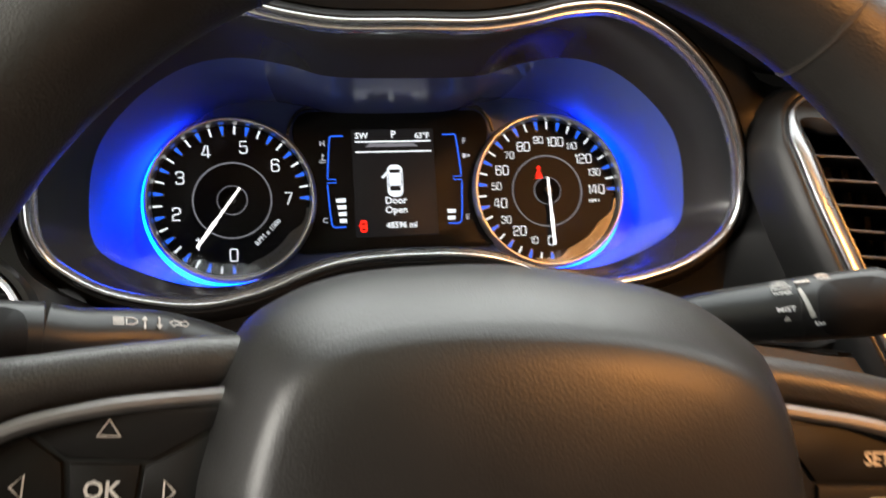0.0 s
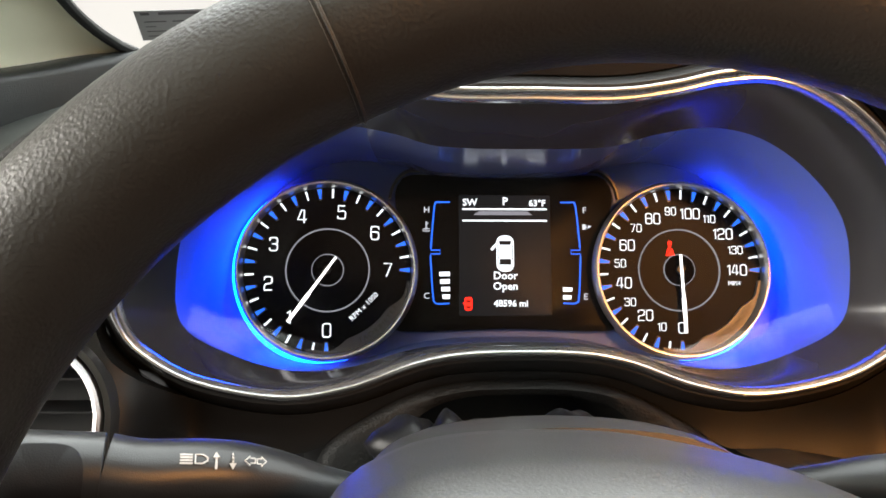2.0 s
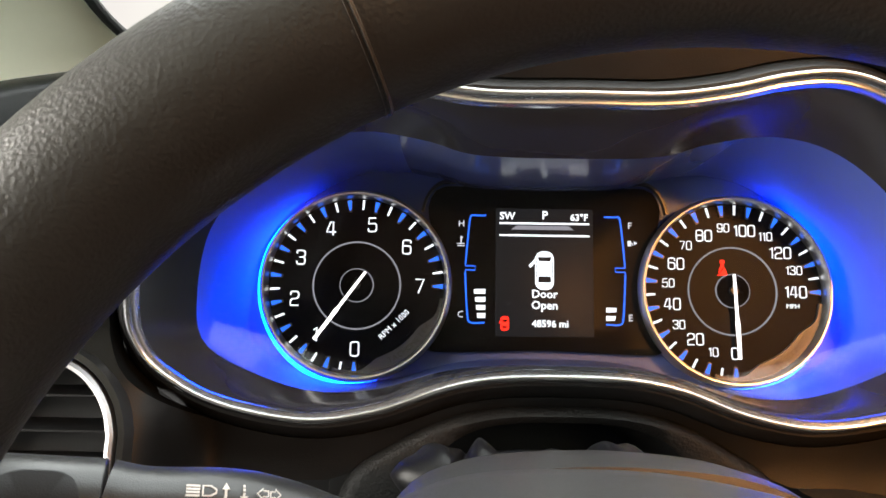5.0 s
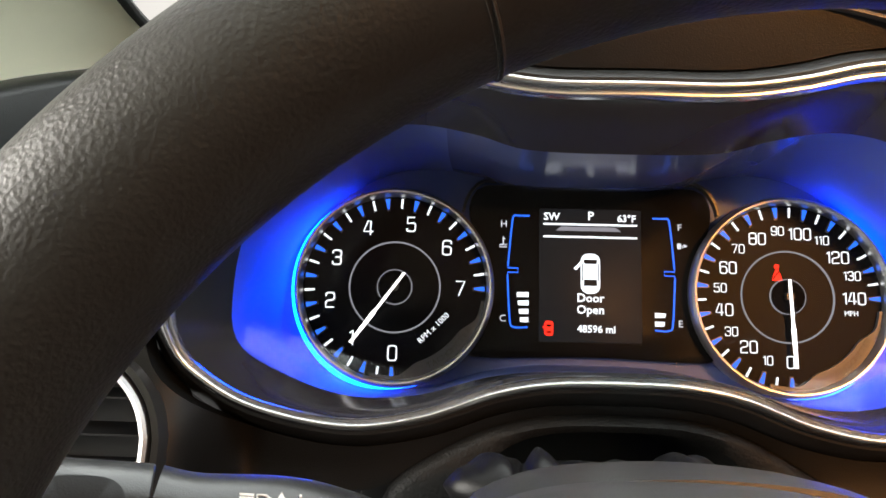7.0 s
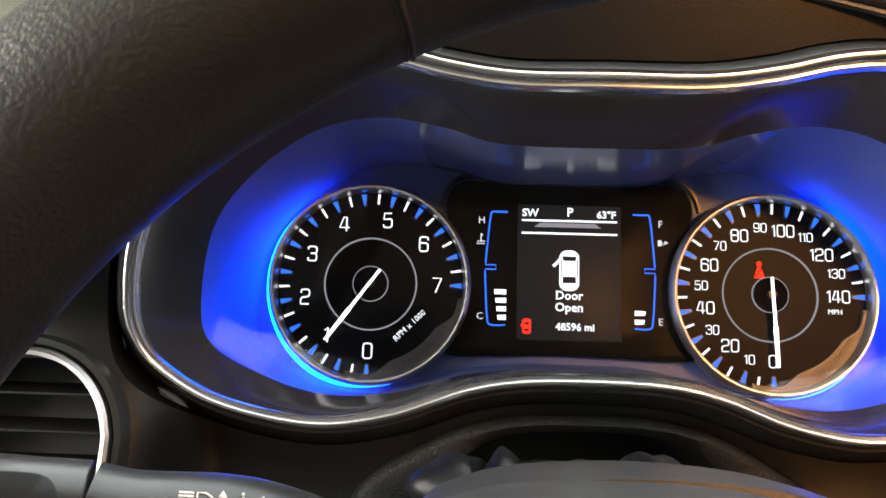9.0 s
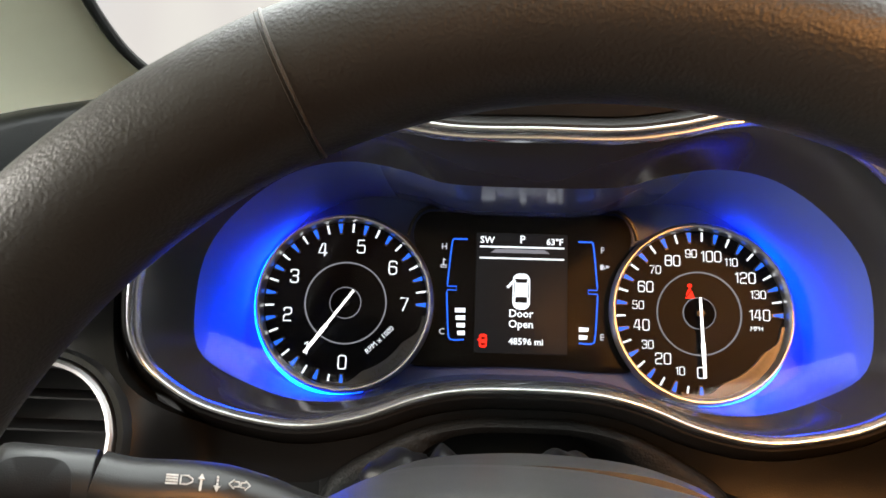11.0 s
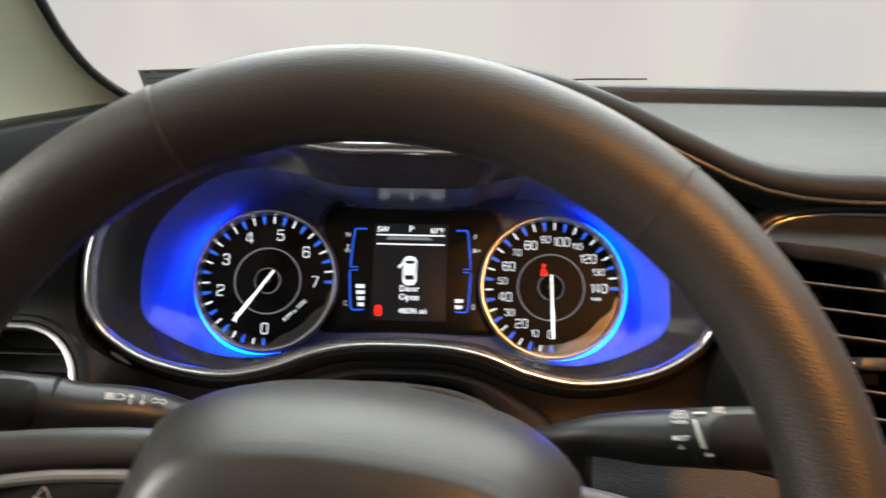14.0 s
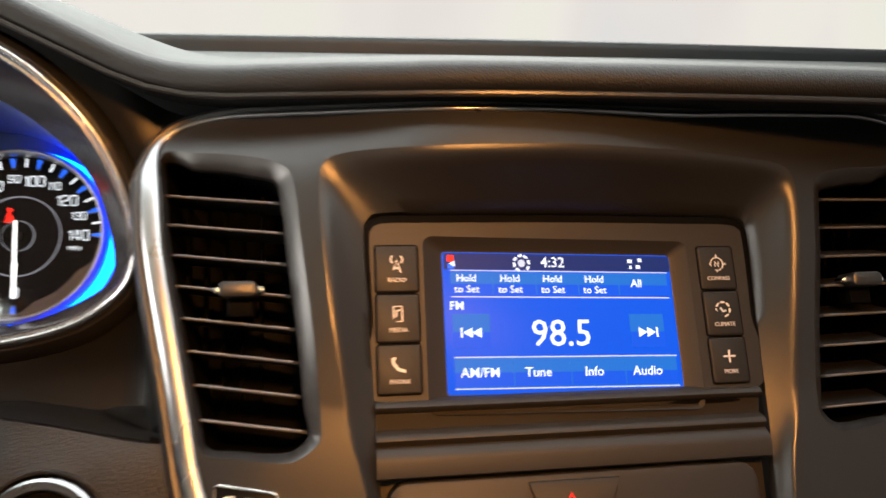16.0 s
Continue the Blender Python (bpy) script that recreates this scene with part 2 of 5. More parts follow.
def ring_plate(outer, inner, y_back, y_front, y_of=None, bevel=0.0006):
    f = y_of or (lambda x, z: 0.0)
    lift = lambda lp, y: [(x, y + f(x, z), z) for x, z in lp]
    loops = [lift(outer, y_back), lift(outer, y_front + bevel), lift(offset(outer, -bevel), y_front),
             lift(offset(inner, bevel), y_front), lift(inner, y_front + bevel), lift(inner, y_back), lift(outer, y_back)]
    return loft(loops)


def circle(cx, cz, r, n=64):
    return np.array([(cx + r * math.cos(2 * math.pi * k / n), cz + r * math.sin(2 * math.pi * k / n)) for k in range(n)])


def turned(cx, cz, prof, n=64, bm=None, caps=(False, False)):
    """A body of revolution about the y axis through (cx, cz); prof: (radius, y)."""
    return loft([[(x, y, z) for x, z in circle(cx, cz, r, n)] for r, y in prof], bm=bm, cap_a=caps[0], cap_b=caps[1])


def tube(path, radii, n=20, flat=1.0, up=(0, 0, 1), caps=True):
    """A round or oval body along a path; radii one a point; flat: height over width."""
    P = [Vector(p) for p in path]
    loops = []
    for i, p in enumerate(P):
        d = (P[min(i + 1, len(P) - 1)] - P[max(i - 1, 0)]).normalized()
        side = d.cross(Vector(up)).normalized()
        top = side.cross(d).normalized()
        loops.append([p + (math.cos(a) * side + (flat * math.sin(a)) * top) * float(radii[i]) for a in np.linspace(0, 2 * math.pi, n, endpoint=False)])
    return loft(loops, cap_a=caps, cap_b=caps)


def box(x0, x1, y0, y1, z0, z1, bevel=0.0, bm=None):
    return plate(np.array([(x0, z0), (x1, z0), (x1, z1), (x0, z1)]), max(y0, y1), min(y0, y1), bevel or 0.0004, bm=bm)


def words(name, text, size, x, y, z, mat, parent, turn=0.0, m=None, align="CENTER", bold=0.0, label="", squash=1.0, lean=0.0):
    """Lettering on a face that looks at the driver, or at the pose m."""
    c = bpy.data.curves.new(name, "FONT")
    c.body, c.size, c.align_x, c.align_y, c.resolution_u, c.offset, c.shear = text, size, align, "CENTER", 2, bold, lean
    c.extrude = 0.0001
    tmp = bpy.data.objects.new("tmp", c)
    scene.collection.objects.link(tmp)
    bpy.context.view_layer.update()
    me = bpy.data.meshes.new_from_object(tmp.evaluated_get(bpy.context.evaluated_depsgraph_get()))
    bpy.data.objects.remove(tmp)
    m = m or pose(x, y, z, 90, -turn, 0)
    base = Vector(root(parent)["base"])
    me.transform(Matrix.Translation(-base) @ m @ Matrix.Diagonal((squash, 1, 1, 1)))
    me.materials.clear()
    me.materials.append(mat)
    ob = new(name, me)
    ob.parent = parent
    return tagged(ob, label)


def poly(pts, y, th=0.0003, bm=None):
    """A thin raised flat shape (x, z) facing the driver."""
    bm = bm or bmesh.new()
    a = [bm.verts.new((x, y, z)) for x, z in pts]
    b = [bm.verts.new((x, y + th, z)) for x, z in pts]
    bm.faces.new(a)
    bm.faces.new(b[::-1])
    for i in range(len(a)):
        j = (i + 1) % len(a)
        bm.faces.new((a[j], a[i], b[i], b[j]))
    return bm


def stroke(pts, w, y, closed=False, bm=None, th=0.0003):
    """A line of width w along points (x, z)."""
    P = np.array(pts, float)
    n = len(P)
    t = np.array([(P[(i + 1) % n] if closed or i < n - 1 else P[i]) - (P[i - 1] if closed or i else P[i]) for i in range(n)])
    nrm = np.stack([-t[:, 1], t[:, 0]], 1) / np.maximum(np.linalg.norm(t, axis=1), 1e-9)[:, None] * w / 2
    A, B = P + nrm, P - nrm
    bm = bm or bmesh.new()
    lo = [[(x, yy, z) for x, z in L] for L, yy in ((A, y + th), (A, y), (B, y), (B, y + th))]
    rows = [[lo[k][i] for k in range(4)] for i in range(n)]
    if closed:
        rows.append(rows[0])
    return loft(rows, closed=True, cap_a=not closed, cap_b=not closed, bm=bm)


def inside(p, loop):
    x, z = loop[:, 0], loop[:, 1]
    x2, z2 = np.roll(x, -1), np.roll(z, -1)
    cross = ((z > p[1]) != (z2 > p[1])) & (p[0] < (x2 - x) * (p[1] - z) / np.where(z2 == z, 1e-12, z2 - z) + x)
    return bool(np.sum(cross) % 2)


def sheet(outer, holes, y_of, step=0.006, back=0.0, bm=None):
    """A curved panel y = y_of(x, z) inside an outline, with holes; back: the depth of its rims."""
    outer, holes = np.array(outer), [np.array(h) for h in holes]
    pts, edges = [], []
    for lp in [outer] + holes:
        k = len(pts)
        pts += [tuple(p) for p in lp]
        edges += [(k + i, k + (i + 1) % len(lp)) for i in range(len(lp))]
    rims = len(pts)
    lo, hi = outer.min(0), outer.max(0)
    near = np.array(pts)
    for x in np.arange(lo[0] + step / 2, hi[0], step):
        for z in np.arange(lo[1] + step / 2, hi[1], step):
            if inside((x, z), outer) and not any(inside((x, z), h) for h in holes) and np.min(np.hypot(near[:, 0] - x, near[:, 1] - z)) > step * .6:
                pts.append((x, z))
    v, _, f, *_ = delaunay_2d_cdt([Vector(p) for p in pts], edges, [], 0, 1e-7)
    bm = bm or bmesh.new()
    vs = [bm.verts.new((p[0], y_of(p[0], p[1]), p[1])) for p in v]
    for t in f:
        c = np.mean([(v[i][0], v[i][1]) for i in t], axis=0)
        if inside(c, outer) and not any(inside(c, h) for h in holes):
            bm.faces.new([vs[i] for i in t])
    if back:
        for lp in [outer] + holes:
            loft([[(x, y_of(x, z), z) for x, z in lp], [(x, y_of(x, z) + back, z) for x, z in lp]], bm=bm)
    bmesh.ops.remove_doubles(bm, verts=bm.verts, dist=1e-6)
    bmesh.ops.delete(bm, geom=[w for w in bm.verts if not w.link_faces], context="VERTS")
    return bm


def true_normals(ob, y_of):
    """Shading normals of a sheet from its own curve, so that no facet shows."""
    base = Vector(root(ob)["base"])
    out = []
    for v in ob.data.vertices:
        x, z, h = v.co.x + base.x, v.co.z + base.z, .0008
        out.append(Vector(((y_of(x + h, z) - y_of(x - h, z)) / (2 * h), -1, (y_of(x, z + h) - y_of(x, z - h)) / (2 * h))).normalized())
    flip = sum(p.normal.y > 0 for p in ob.data.polygons) > len(ob.data.polygons) / 2
    if flip:
        ob.data.flip_normals()
    ob.data.normals_split_custom_set_from_vertices(out)


def ramp(x, a, b):
    k = min(max((x - a) / (b - a), 0.0), 1.0)
    return k * k * (3 - 2 * k)


def car(p):
    """From the instrument panel's frame to the upright one."""
    c, s = math.cos(radians(LEAN_BACK)), math.sin(radians(LEAN_BACK))
    return Vector((p[0], p[1] * c + p[2] * s, -p[1] * s + p[2] * c))


# ---------------------------------------------------------------- instrument cluster
cluster = thing("instrument_cluster", "black car instrument cluster with two blue-lit round dials", "instrument cluster")
N = 160
HOOD = [(0, .066), (.035, .066), (.060, .069), (.082, .0735), (.104, .0745), (.126, .068), (.150, .054), (.172, .031), (.185, .004), (.189, -.020),
        (.187, -.034), (.178, -.047), (.154, -.061), (.115, -.0685), (.082, -.064), (.052, -.0535), (.029, -.049), (0, -.048)]
MOUTH = [(0, .049), (.040, .050), (.062, .0555), (.089, .059), (.115, .054), (.140, .039), (.160, .017), (.168, -.012), (.166, -.034), (.143, -.048),
         (.115, -.056), (.085, -.0545), (.055, -.046), (.030, -.0425), (0, -.042)]
hood = spline(mirrored(HOOD), N)
mouth = spline(mirrored(MOUTH), N)
hood_y = lambda z: -.087 - .38 * z
mouth_y = lambda z: -.057 - .38 * z


def hoop(loop, yf, out, fwd):
    return [(x, yf(z) + fwd, z) for x, z in offset(loop, out)]


part("chrome_trim", loft([hoop(hood, hood_y, o, f) for o, f in ((-.0046, .004), (-.0046, .0002), (-.0043, -.0005), (-.0039, -.0005), (-.0036, .0009), (-.0028, .0011)) + tuple((-.0009 - .0019 * math.cos(a), .0006 - .0030 * math.sin(a)) for a in np.linspace(.1, 3.0, 12)) + ((.0010, .006), (-.0046, .004))]),
     M_CHROME, cluster, "satin chrome trim round the cluster")
part("hood_wall", loft([hoop(hood, hood_y, -.0036, .002), hoop(hood, hood_y, -.006, .006)] +
                       [[tuple(Vector(a).lerp(Vector(b), k)) for a, b in zip(hoop(hood, hood_y, -.006, .006), hoop(mouth, mouth_y, 0.0, 0.0))] for k in (.35, .7, 1.0)]), M_WALL, cluster, "dark smooth inner wall of the hood")
floor_y = .007


def dish_loop(k, mix):
    """The dish round the dials: wider towards its floor at the top, narrower at the sides and below."""
    return [(x * (1 - .06 * k), mouth_y(z) * (1 - mix) + floor_y * mix, z + (.0045 * k if z > 0 else -.07 * k * z)) for x, z in mouth]


dish = part("dish", loft([dish_loop(1 - math.cos(a), math.sin(a)) for a in np.linspace(0, math.pi / 2, 11)], cap_b=True), M_DISH_LIT, cluster,
     "smooth grey dish round the dials, tinted blue for their light")
dish.data.materials.append(M_SHELF_LIT)
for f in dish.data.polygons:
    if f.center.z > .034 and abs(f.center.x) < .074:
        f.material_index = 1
CX = .102


def on_dial(cx, i, r):
    a = radians(270 - 19.2857 * i)
    return cx + r * math.cos(a), r * math.sin(a)


def polar(cx, r, degrees):
    return cx + r * math.cos(radians(degrees)), r * math.sin(radians(degrees))


def rounded(pts, radius):
    """A line through pts in which each corner marked True is rounded."""
    out = []
    for i, (x, z, soft) in enumerate(pts):
        p = Vector((x, z))
        if not soft:
            out.append((x, z))
            continue
        a, b = Vector(pts[i - 1][:2]), Vector(pts[(i + 1) % len(pts)][:2])
        q0, q1 = p + (a - p).normalized() * min(radius, (a - p).length / 2), p + (b - p).normalized() * min(radius, (b - p).length / 2)
        out += [tuple(q0.lerp(p, k).lerp(p.lerp(q1, k), k)) for k in (0, .25, .5, .75, 1)]
    return out


def number(text, cx, cz, tall, w):
    """Squarish rounded numerals of even stroke, in one mesh."""
    a, S, H = .29, True, False
    loop = [(-a, .5, S), (a, .5, S), (a, -.5, S), (-a, -.5, S)]
    six = [(a, .27, H), (a, .5, S), (-a, .5, S), (-a, -.5, S), (a, -.5, S), (a, .08, S), (-a, .08, H)]
    shapes = {"0": [(loop, True)], "1": [([(-.13, .30, H), (.09, .5, H), (.09, -.5, H)], False)],
              "2": [([(-a, .25, H), (-a, .5, S), (a, .5, S), (a, .02, S), (-a, -.06, S), (-a, -.5, H), (a, -.5, H)], False)],
              "3": [([(-a, .27, H), (-a, .5, S), (a, .5, S), (a, .02, S), (-.12, .02, H)], False), ([(-.12, .02, H), (a, .02, S), (a, -.5, S), (-a, -.5, S), (-a, -.27, H)], False)],
              "4": [([(.14, -.5, H), (.14, .5, H), (-.06, .5, H), (-.34, -.24, H), (.34, -.24, H)], False)],
              "5": [([(.25, .5, H), (-.25, .5, H), (-.27, .06, H), (a, .12, S), (a, -.5, S), (-a, -.5, S), (-a, -.28, H)], False)],
              "6": [(six, False)], "7": [([(-.30, .5, H), (.30, .5, H), (-.10, -.5, H)], False)],
              "8": [(loop, True), ([(-a, .03, H), (a, .03, H)], False)], "9": [([(-x, -z, c) for x, z, c in six], False)]}
    step = [.48 if ch == "1" else .80 for ch in text]
    at, bm = -sum(step) / 2, bmesh.new()
    for ch, d in zip(text, step):
        for pts, closed in shapes[ch]:
            stroke([(cx + (at + d / 2 + x) * tall, cz + z * tall) for x, z in rounded(pts, .20)], w, -.0006, closed, bm)
        at += d
    return bm


def dial(cx, numerals, small, plaque, needle_at):
    face = part("dial", turned(cx, 0, [(.0485, .006), (.0485, .0005), (.0478, 0), (.004, 0)], caps=(True, True)), M_FACE, cluster, "black dial face with lit white numerals")
    part("dial_ring", turned(cx, 0, [(.0474, .001), (.0472, -.003), (.0476, -.0060), (.0484, -.0078), (.0493, -.0080), (.0503, -.0066), (.0511, -.0040), (.0511, -.0032), (.0505, -.0030), (.0503, .006)]), M_RING, face, "polished metal ring")
    mid_a = 194 if cx < 0 else -2
    span = np.linspace(mid_a - 90, mid_a + 90, 64)
    lit = lambda d: .04 + .96 * (1 - ramp(abs(d - mid_a), 36, 88))
    part("halo", loft([[(cx + r * math.cos(radians(d)), y, r * math.sin(radians(d))) for d, r, y in ((d, .0513 + k * .0034 * lit(d), -.0006 + .0068 * k * lit(d)) for d in span)] for k in (0.0, .33, .66, 1.0)], closed=False), M_HALO, face, "blue light round the dial")
    part("inner_ring", turned(cx, 0, [(.0238, .0002), (.0237, -.0008), (.0232, -.0009), (.0229, .0002)]), M_DIM, face, "thin grey ring")
    for i in range(29):
        a = radians(270 - 19.2857 * i / 2)
        u, v = (math.cos(a), math.sin(a)), (-math.sin(a), math.cos(a))
        P = lambda r, w: (cx + r * u[0] + w * v[0], r * u[1] + w * v[1])
        if i % 2:
            part("tick", poly([P(.0412, -.0005), P(.0412, .0005), P(.0465, .0006), P(.0465, -.0006)], -.0006), M_INK, face)
        else:
            t = part("tick", poly([P(.0400, -.0008), P(.0400, .0008), P(.0468, .0017), P(.0468, -.0017)], -.0009, .0009), M_PLAQUE, face)
            part("lit_bar", poly([P(.0408, -.00045), P(.0408, .00045), P(.0462, .0012), P(.0462, -.0012)], -.0013, .0004), M_BLUE, t, "blue lit bar")
    for k, s in numerals:
        big, wide = s not in small, len(s) > 2
        tall = .0074 if len(numerals) < 10 else .0059 if big else .0044
        r = .0338 if len(numerals) < 10 else (.0335 if wide else .0330) if big else (.0350 if wide else .0343)
        x, z = on_dial(cx, k, r)
        part("numeral", number(s, x, z, tall, tall * .100), M_INK, face)
    # raised plaque with the dial's name
    arc = [polar(cx, .0474, d) for d in np.linspace(-104, -8, 30)]
    inner = [polar(cx, r, d) for d, r in zip(np.linspace(-8, -104, 30), [.0452] * 4 + list(np.linspace(.0446, .0405, 4)) + [.0400] * 12 + list(np.linspace(.0405, .0446, 4)) + [.0452] * 6)]
    pl = part("plaque", poly(arc + inner, -.0022, .002), M_PLAQUE, face, "translucent grey plaque with dark lettering")
    for d, ch in zip(np.linspace(-64, -29, len(plaque)), plaque):
        x, z = polar(cx, .0437, d)
        words("letter", ch, .0042, x, -.0024, z, M_LETTER, pl, turn=d + 90)
    # keyhole in the middle and the needle
    part("keyhole", loft([[(cx + .0086 * math.cos(t), y, .0086 * math.sin(t)) for t in np.linspace(0, 2 * math.pi, 40, endpoint=False)] for y in (.0002, -.0010)], cap_b=True), M_VOID, face)
    part("keyhole_edge", turned(cx, 0, [(.0092, .0002), (.0091, -.0008), (.0087, -.0009), (.0086, .0002)], 48), M_DIM, face)
    a = radians(needle_at)
    u, v = (math.cos(a), math.sin(a)), (-math.sin(a), math.cos(a))
    P = lambda r, w: (cx + r * u[0] + w * v[0], r * u[1] + w * v[1])
    part("keyhole_tail", poly([P(.006, -.0034), P(.006, .0034), P(.012, .0022), P(.022, .0016), P(.022, -.0016), P(.012, -.0022)], -.0008, .0007), M_VOID, face)
    part("needle", poly([P(-.0085, -.0006), P(-.0085, .0006), P(.016, .0007), P(.0165, .0011), P(.036, .0007), P(.036, -.0007), P(.0165, -.0011), P(.016, -.0007)], -.0046, .0008), M_NEEDLE, face, "white lit needle")
    part("needle_post", turned(cx, 0, [(.0022, 0), (.0022, -.0038), (.0010, -.0039)], 20, caps=(True, True)), M_BLACK, face)
    return face


tach = dial(-CX, [(2 * k, str(k)) for k in range(8)], (), "TACHOMETER", 234)
speedo = dial(CX, [(k, str(10 * k)) for k in range(15)], ("10", "30", "50", "70", "90", "110", "130"), "SPEEDOMETER", 272)
x, z = polar(-CX, .0292, -45)
words("caption", "RPM x 1000", .0042, x, -.0006, z, M_INK, tach, turn=45)
words("caption", "MPH", .0036, CX + .0315, -.0006, -.0078, M_INK, speedo)
belt = part("belt_lamp", poly([(CX - .0078, .0082), (CX - .0024, .0082), (CX - .0036, .0118), (CX - .0044, .0138), (CX - .0058, .0138), (CX - .0066, .0118)], -.0008), M_RED, speedo, "red seat belt lamp")
part("belt_lamp_mark", poly([polar(CX - .0051, .0013, a) + np.array((0, .0154)) for a in range(0, 360, 30)], -.0008), M_RED, belt)
part("belt_lamp_strap", stroke([(CX - .0074, .0088), (CX - .0032, .0142)], .0006, -.0010), M_FACE, belt)

# each dial sits a little inward of and below the dish's middle line
tach.location += Vector((.0014, 0, -.0017))
speedo.location += Vector((-.0020, 0, -.0017))

# the clear cover bends towards the driver below the dials, where it catches the daylight
M_LENS = bpy.data.materials.new("clear_cover")
M_LENS.use_nodes = True
_ln = M_LENS.node_tree
_gl, _tr, _mx = _ln.nodes.new("ShaderNodeBsdfGlossy"), _ln.nodes.new("ShaderNodeBsdfTransparent"), _ln.nodes.new("ShaderNodeMixShader")
_gl.inputs["Roughness"].default_value, _mx.inputs[0].default_value = 0.10, 0.028
for _a, _b in ((_tr.outputs[0], _mx.inputs[1]), (_gl.outputs[0], _mx.inputs[2]), (_mx.outputs[0], _ln.nodes["Material Output"].inputs[0])):
    _ln.links.new(_a, _b)
for sx in (-1, 1):
    rows = []
    for x in np.linspace(.068, .1645, 26):
        zb = float(np.interp(x, (.055, .085, .115, .143, .166), (-.046, -.0545, -.056, -.048, -.034)))
        zc = float(np.interp(x, (.06, .07, .102, .13, .163), (-.0500, -.0485, -.0415, -.034, -.0225)))
        rows.append([(sx * x, mouth_y(zb) + .43 * (zc - zb) * k, zb + (zc - zb) * k) for k in (0.0, .5, 1.0)])
    lens = part("cover_lens", loft(rows, closed=False), M_LENS, cluster, "clear bent edge of the cluster cover")
    lens.visible_shadow = False
M_COVER = M_LENS.copy()
M_COVER.name = "clear_cover_flat"
_fr = M_COVER.node_tree.nodes.new("ShaderNodeFresnel")
_fr.inputs["IOR"].default_value = 1.32
M_COVER.node_tree.links.new(_fr.outputs[0], M_COVER.node_tree.nodes["Mix Shader"].inputs[0])
M_COVER.node_tree.nodes["Glossy BSDF"].inputs["Roughness"].default_value = 0.04
lens = part("cover_lens", loft([[(x * k, -.036 - .20 * z * k, z * k) for x, z in offset(mouth, -.0004)] for k in (1.0, .8, .6, .4, .2, .02)], cap_b=True), M_COVER, cluster, "clear cover over the dials")
lens.visible_shadow = False

# display between the dials
PANEL = spline(mirrored([(0, .0530), (.030, .0535), (.050, .0540), (.0585, .0520), (.0630, .0430), (.0610, .030), (.0530, .012), (.0525, -.012), (.0600, -.030), (.0640, -.0350), (.050, -.0365), (0, -.0350)]), 80)
panel = part("display_panel", plate(PANEL, .006, .0010, .0012), M_GLOSS, cluster, "gloss black panel between the dials")
part("shelf_edge", stroke([(x, z + .0008) for x, z in spline([(-.066, .0385), (-.064, .046), (-.058, .0535), (-.048, .0552), (0, .0543), (.048, .0552), (.058, .0535), (.064, .046), (.066, .0385)], 60, False)], .0014, -.0012, th=.004), M_PANEL, panel, "thin dark edge over the panel")
lcd = part("screen", plate(rrect(0, .0070, .0525, .0690, .0008), .0012, .0004, .0002), M_LCD, panel, "dark grey trip computer screen")
for s, x, z, h in (("SW", -.0200, .0372, .0056), ("P", .0003, .0378, .0064), ("63°F", .0188, .0368, .0052), ("Door", 0, -.0050, .0062), ("Open", 0, -.0110, .0062), ("48596 mi", .0030, -.0208, .0052)):
    words("text", s, h, x, .0002, z, M_INK, lcd, bold=.00012)
for z in (.0334, .0268):
    part("line", poly([(-.0243, z - .0005), (.0243, z - .0005), (.0243, z + .0005), (-.0243, z + .0005)], .0001), M_INK, lcd)
part("status_bar", poly([(-.018, .0300), (.016, .0300), (.013, .0322), (-.015, .0322)], .0001), M_DIM, lcd)
icon = part("car_icon", plate(rrect(0, .0078, .0100, .0208, .0040), .0003, .0000, .0001), M_INK, lcd, "white car seen from above with a door open")
part("icon_glass", poly([(-.0036, .0150), (.0036, .0150), (.0030, .0128), (-.0030, .0128)], -.0003), M_LCD, icon)
part("icon_glass", poly([(-.0032, .0046), (.0032, .0046), (.0034, .0014), (-.0034, .0014)], -.0003), M_LCD, icon)
part("icon_door", stroke([(-.0046, .0135), (-.0080, .0098)], .0016, .0000), M_INK, icon)
part("icon_side", stroke([(-.0041, .0040), (-.0041, .0130)], .0004, -.0003), M_LCD, icon)
part("icon_side", stroke([(.0041, .0040), (.0041, .0130)], .0004, -.0003), M_LCD, icon)
rc = part("door_lamp", plate(rrect(-.0212, -.0208, .0044, .0076, .0014), .0003, .0000, .0001), M_RED, lcd, "red open door lamp")
part("lamp_glass", poly([(-.0226, -.0188), (-.0198, -.0188), (-.0203, -.0200), (-.0221, -.0200)], -.0002), M_FACE, rc)
part("lamp_glass", poly([(-.0224, -.0222), (-.0200, -.0222), (-.0200, -.0232), (-.0224, -.0232)], -.0002), M_FACE, rc)
part("lamp_door", stroke([(-.0232, -.0198), (-.0242, -.0206)], .0008, .0000), M_RED, rc)
for sx in (-1, 1):
    o = .0008 if sx > 0 else 0.0
    bend = [(.0315, .0375), (.0385, .0375), (.0403, .0350), (.0424, .0110)]
    low = [(.0426, .0062), (.0412, -.0160), (.0394, -.0205), (.0320, -.0205)]
    br = part("bracket", stroke([(sx * x + o, z) for x, z in spline(bend[:2] + bend[1:], 30, False)], .00085, .0004), M_BLUE, panel, "blue lit bracket of a bar gauge")
    part("bracket_low", stroke([(sx * x + o, z) for x, z in spline(low, 30, False)], .00085, .0004), M_BLUE, br)
    part("bracket_notch", stroke([(sx * x + o, z) for x, z in ((.0424, .0110), (.0424, .0098), (.0372, .0098), (.0372, .0076), (.0424, .0076), (.0426, .0062))], .0006, .0004), M_BLUE, br)
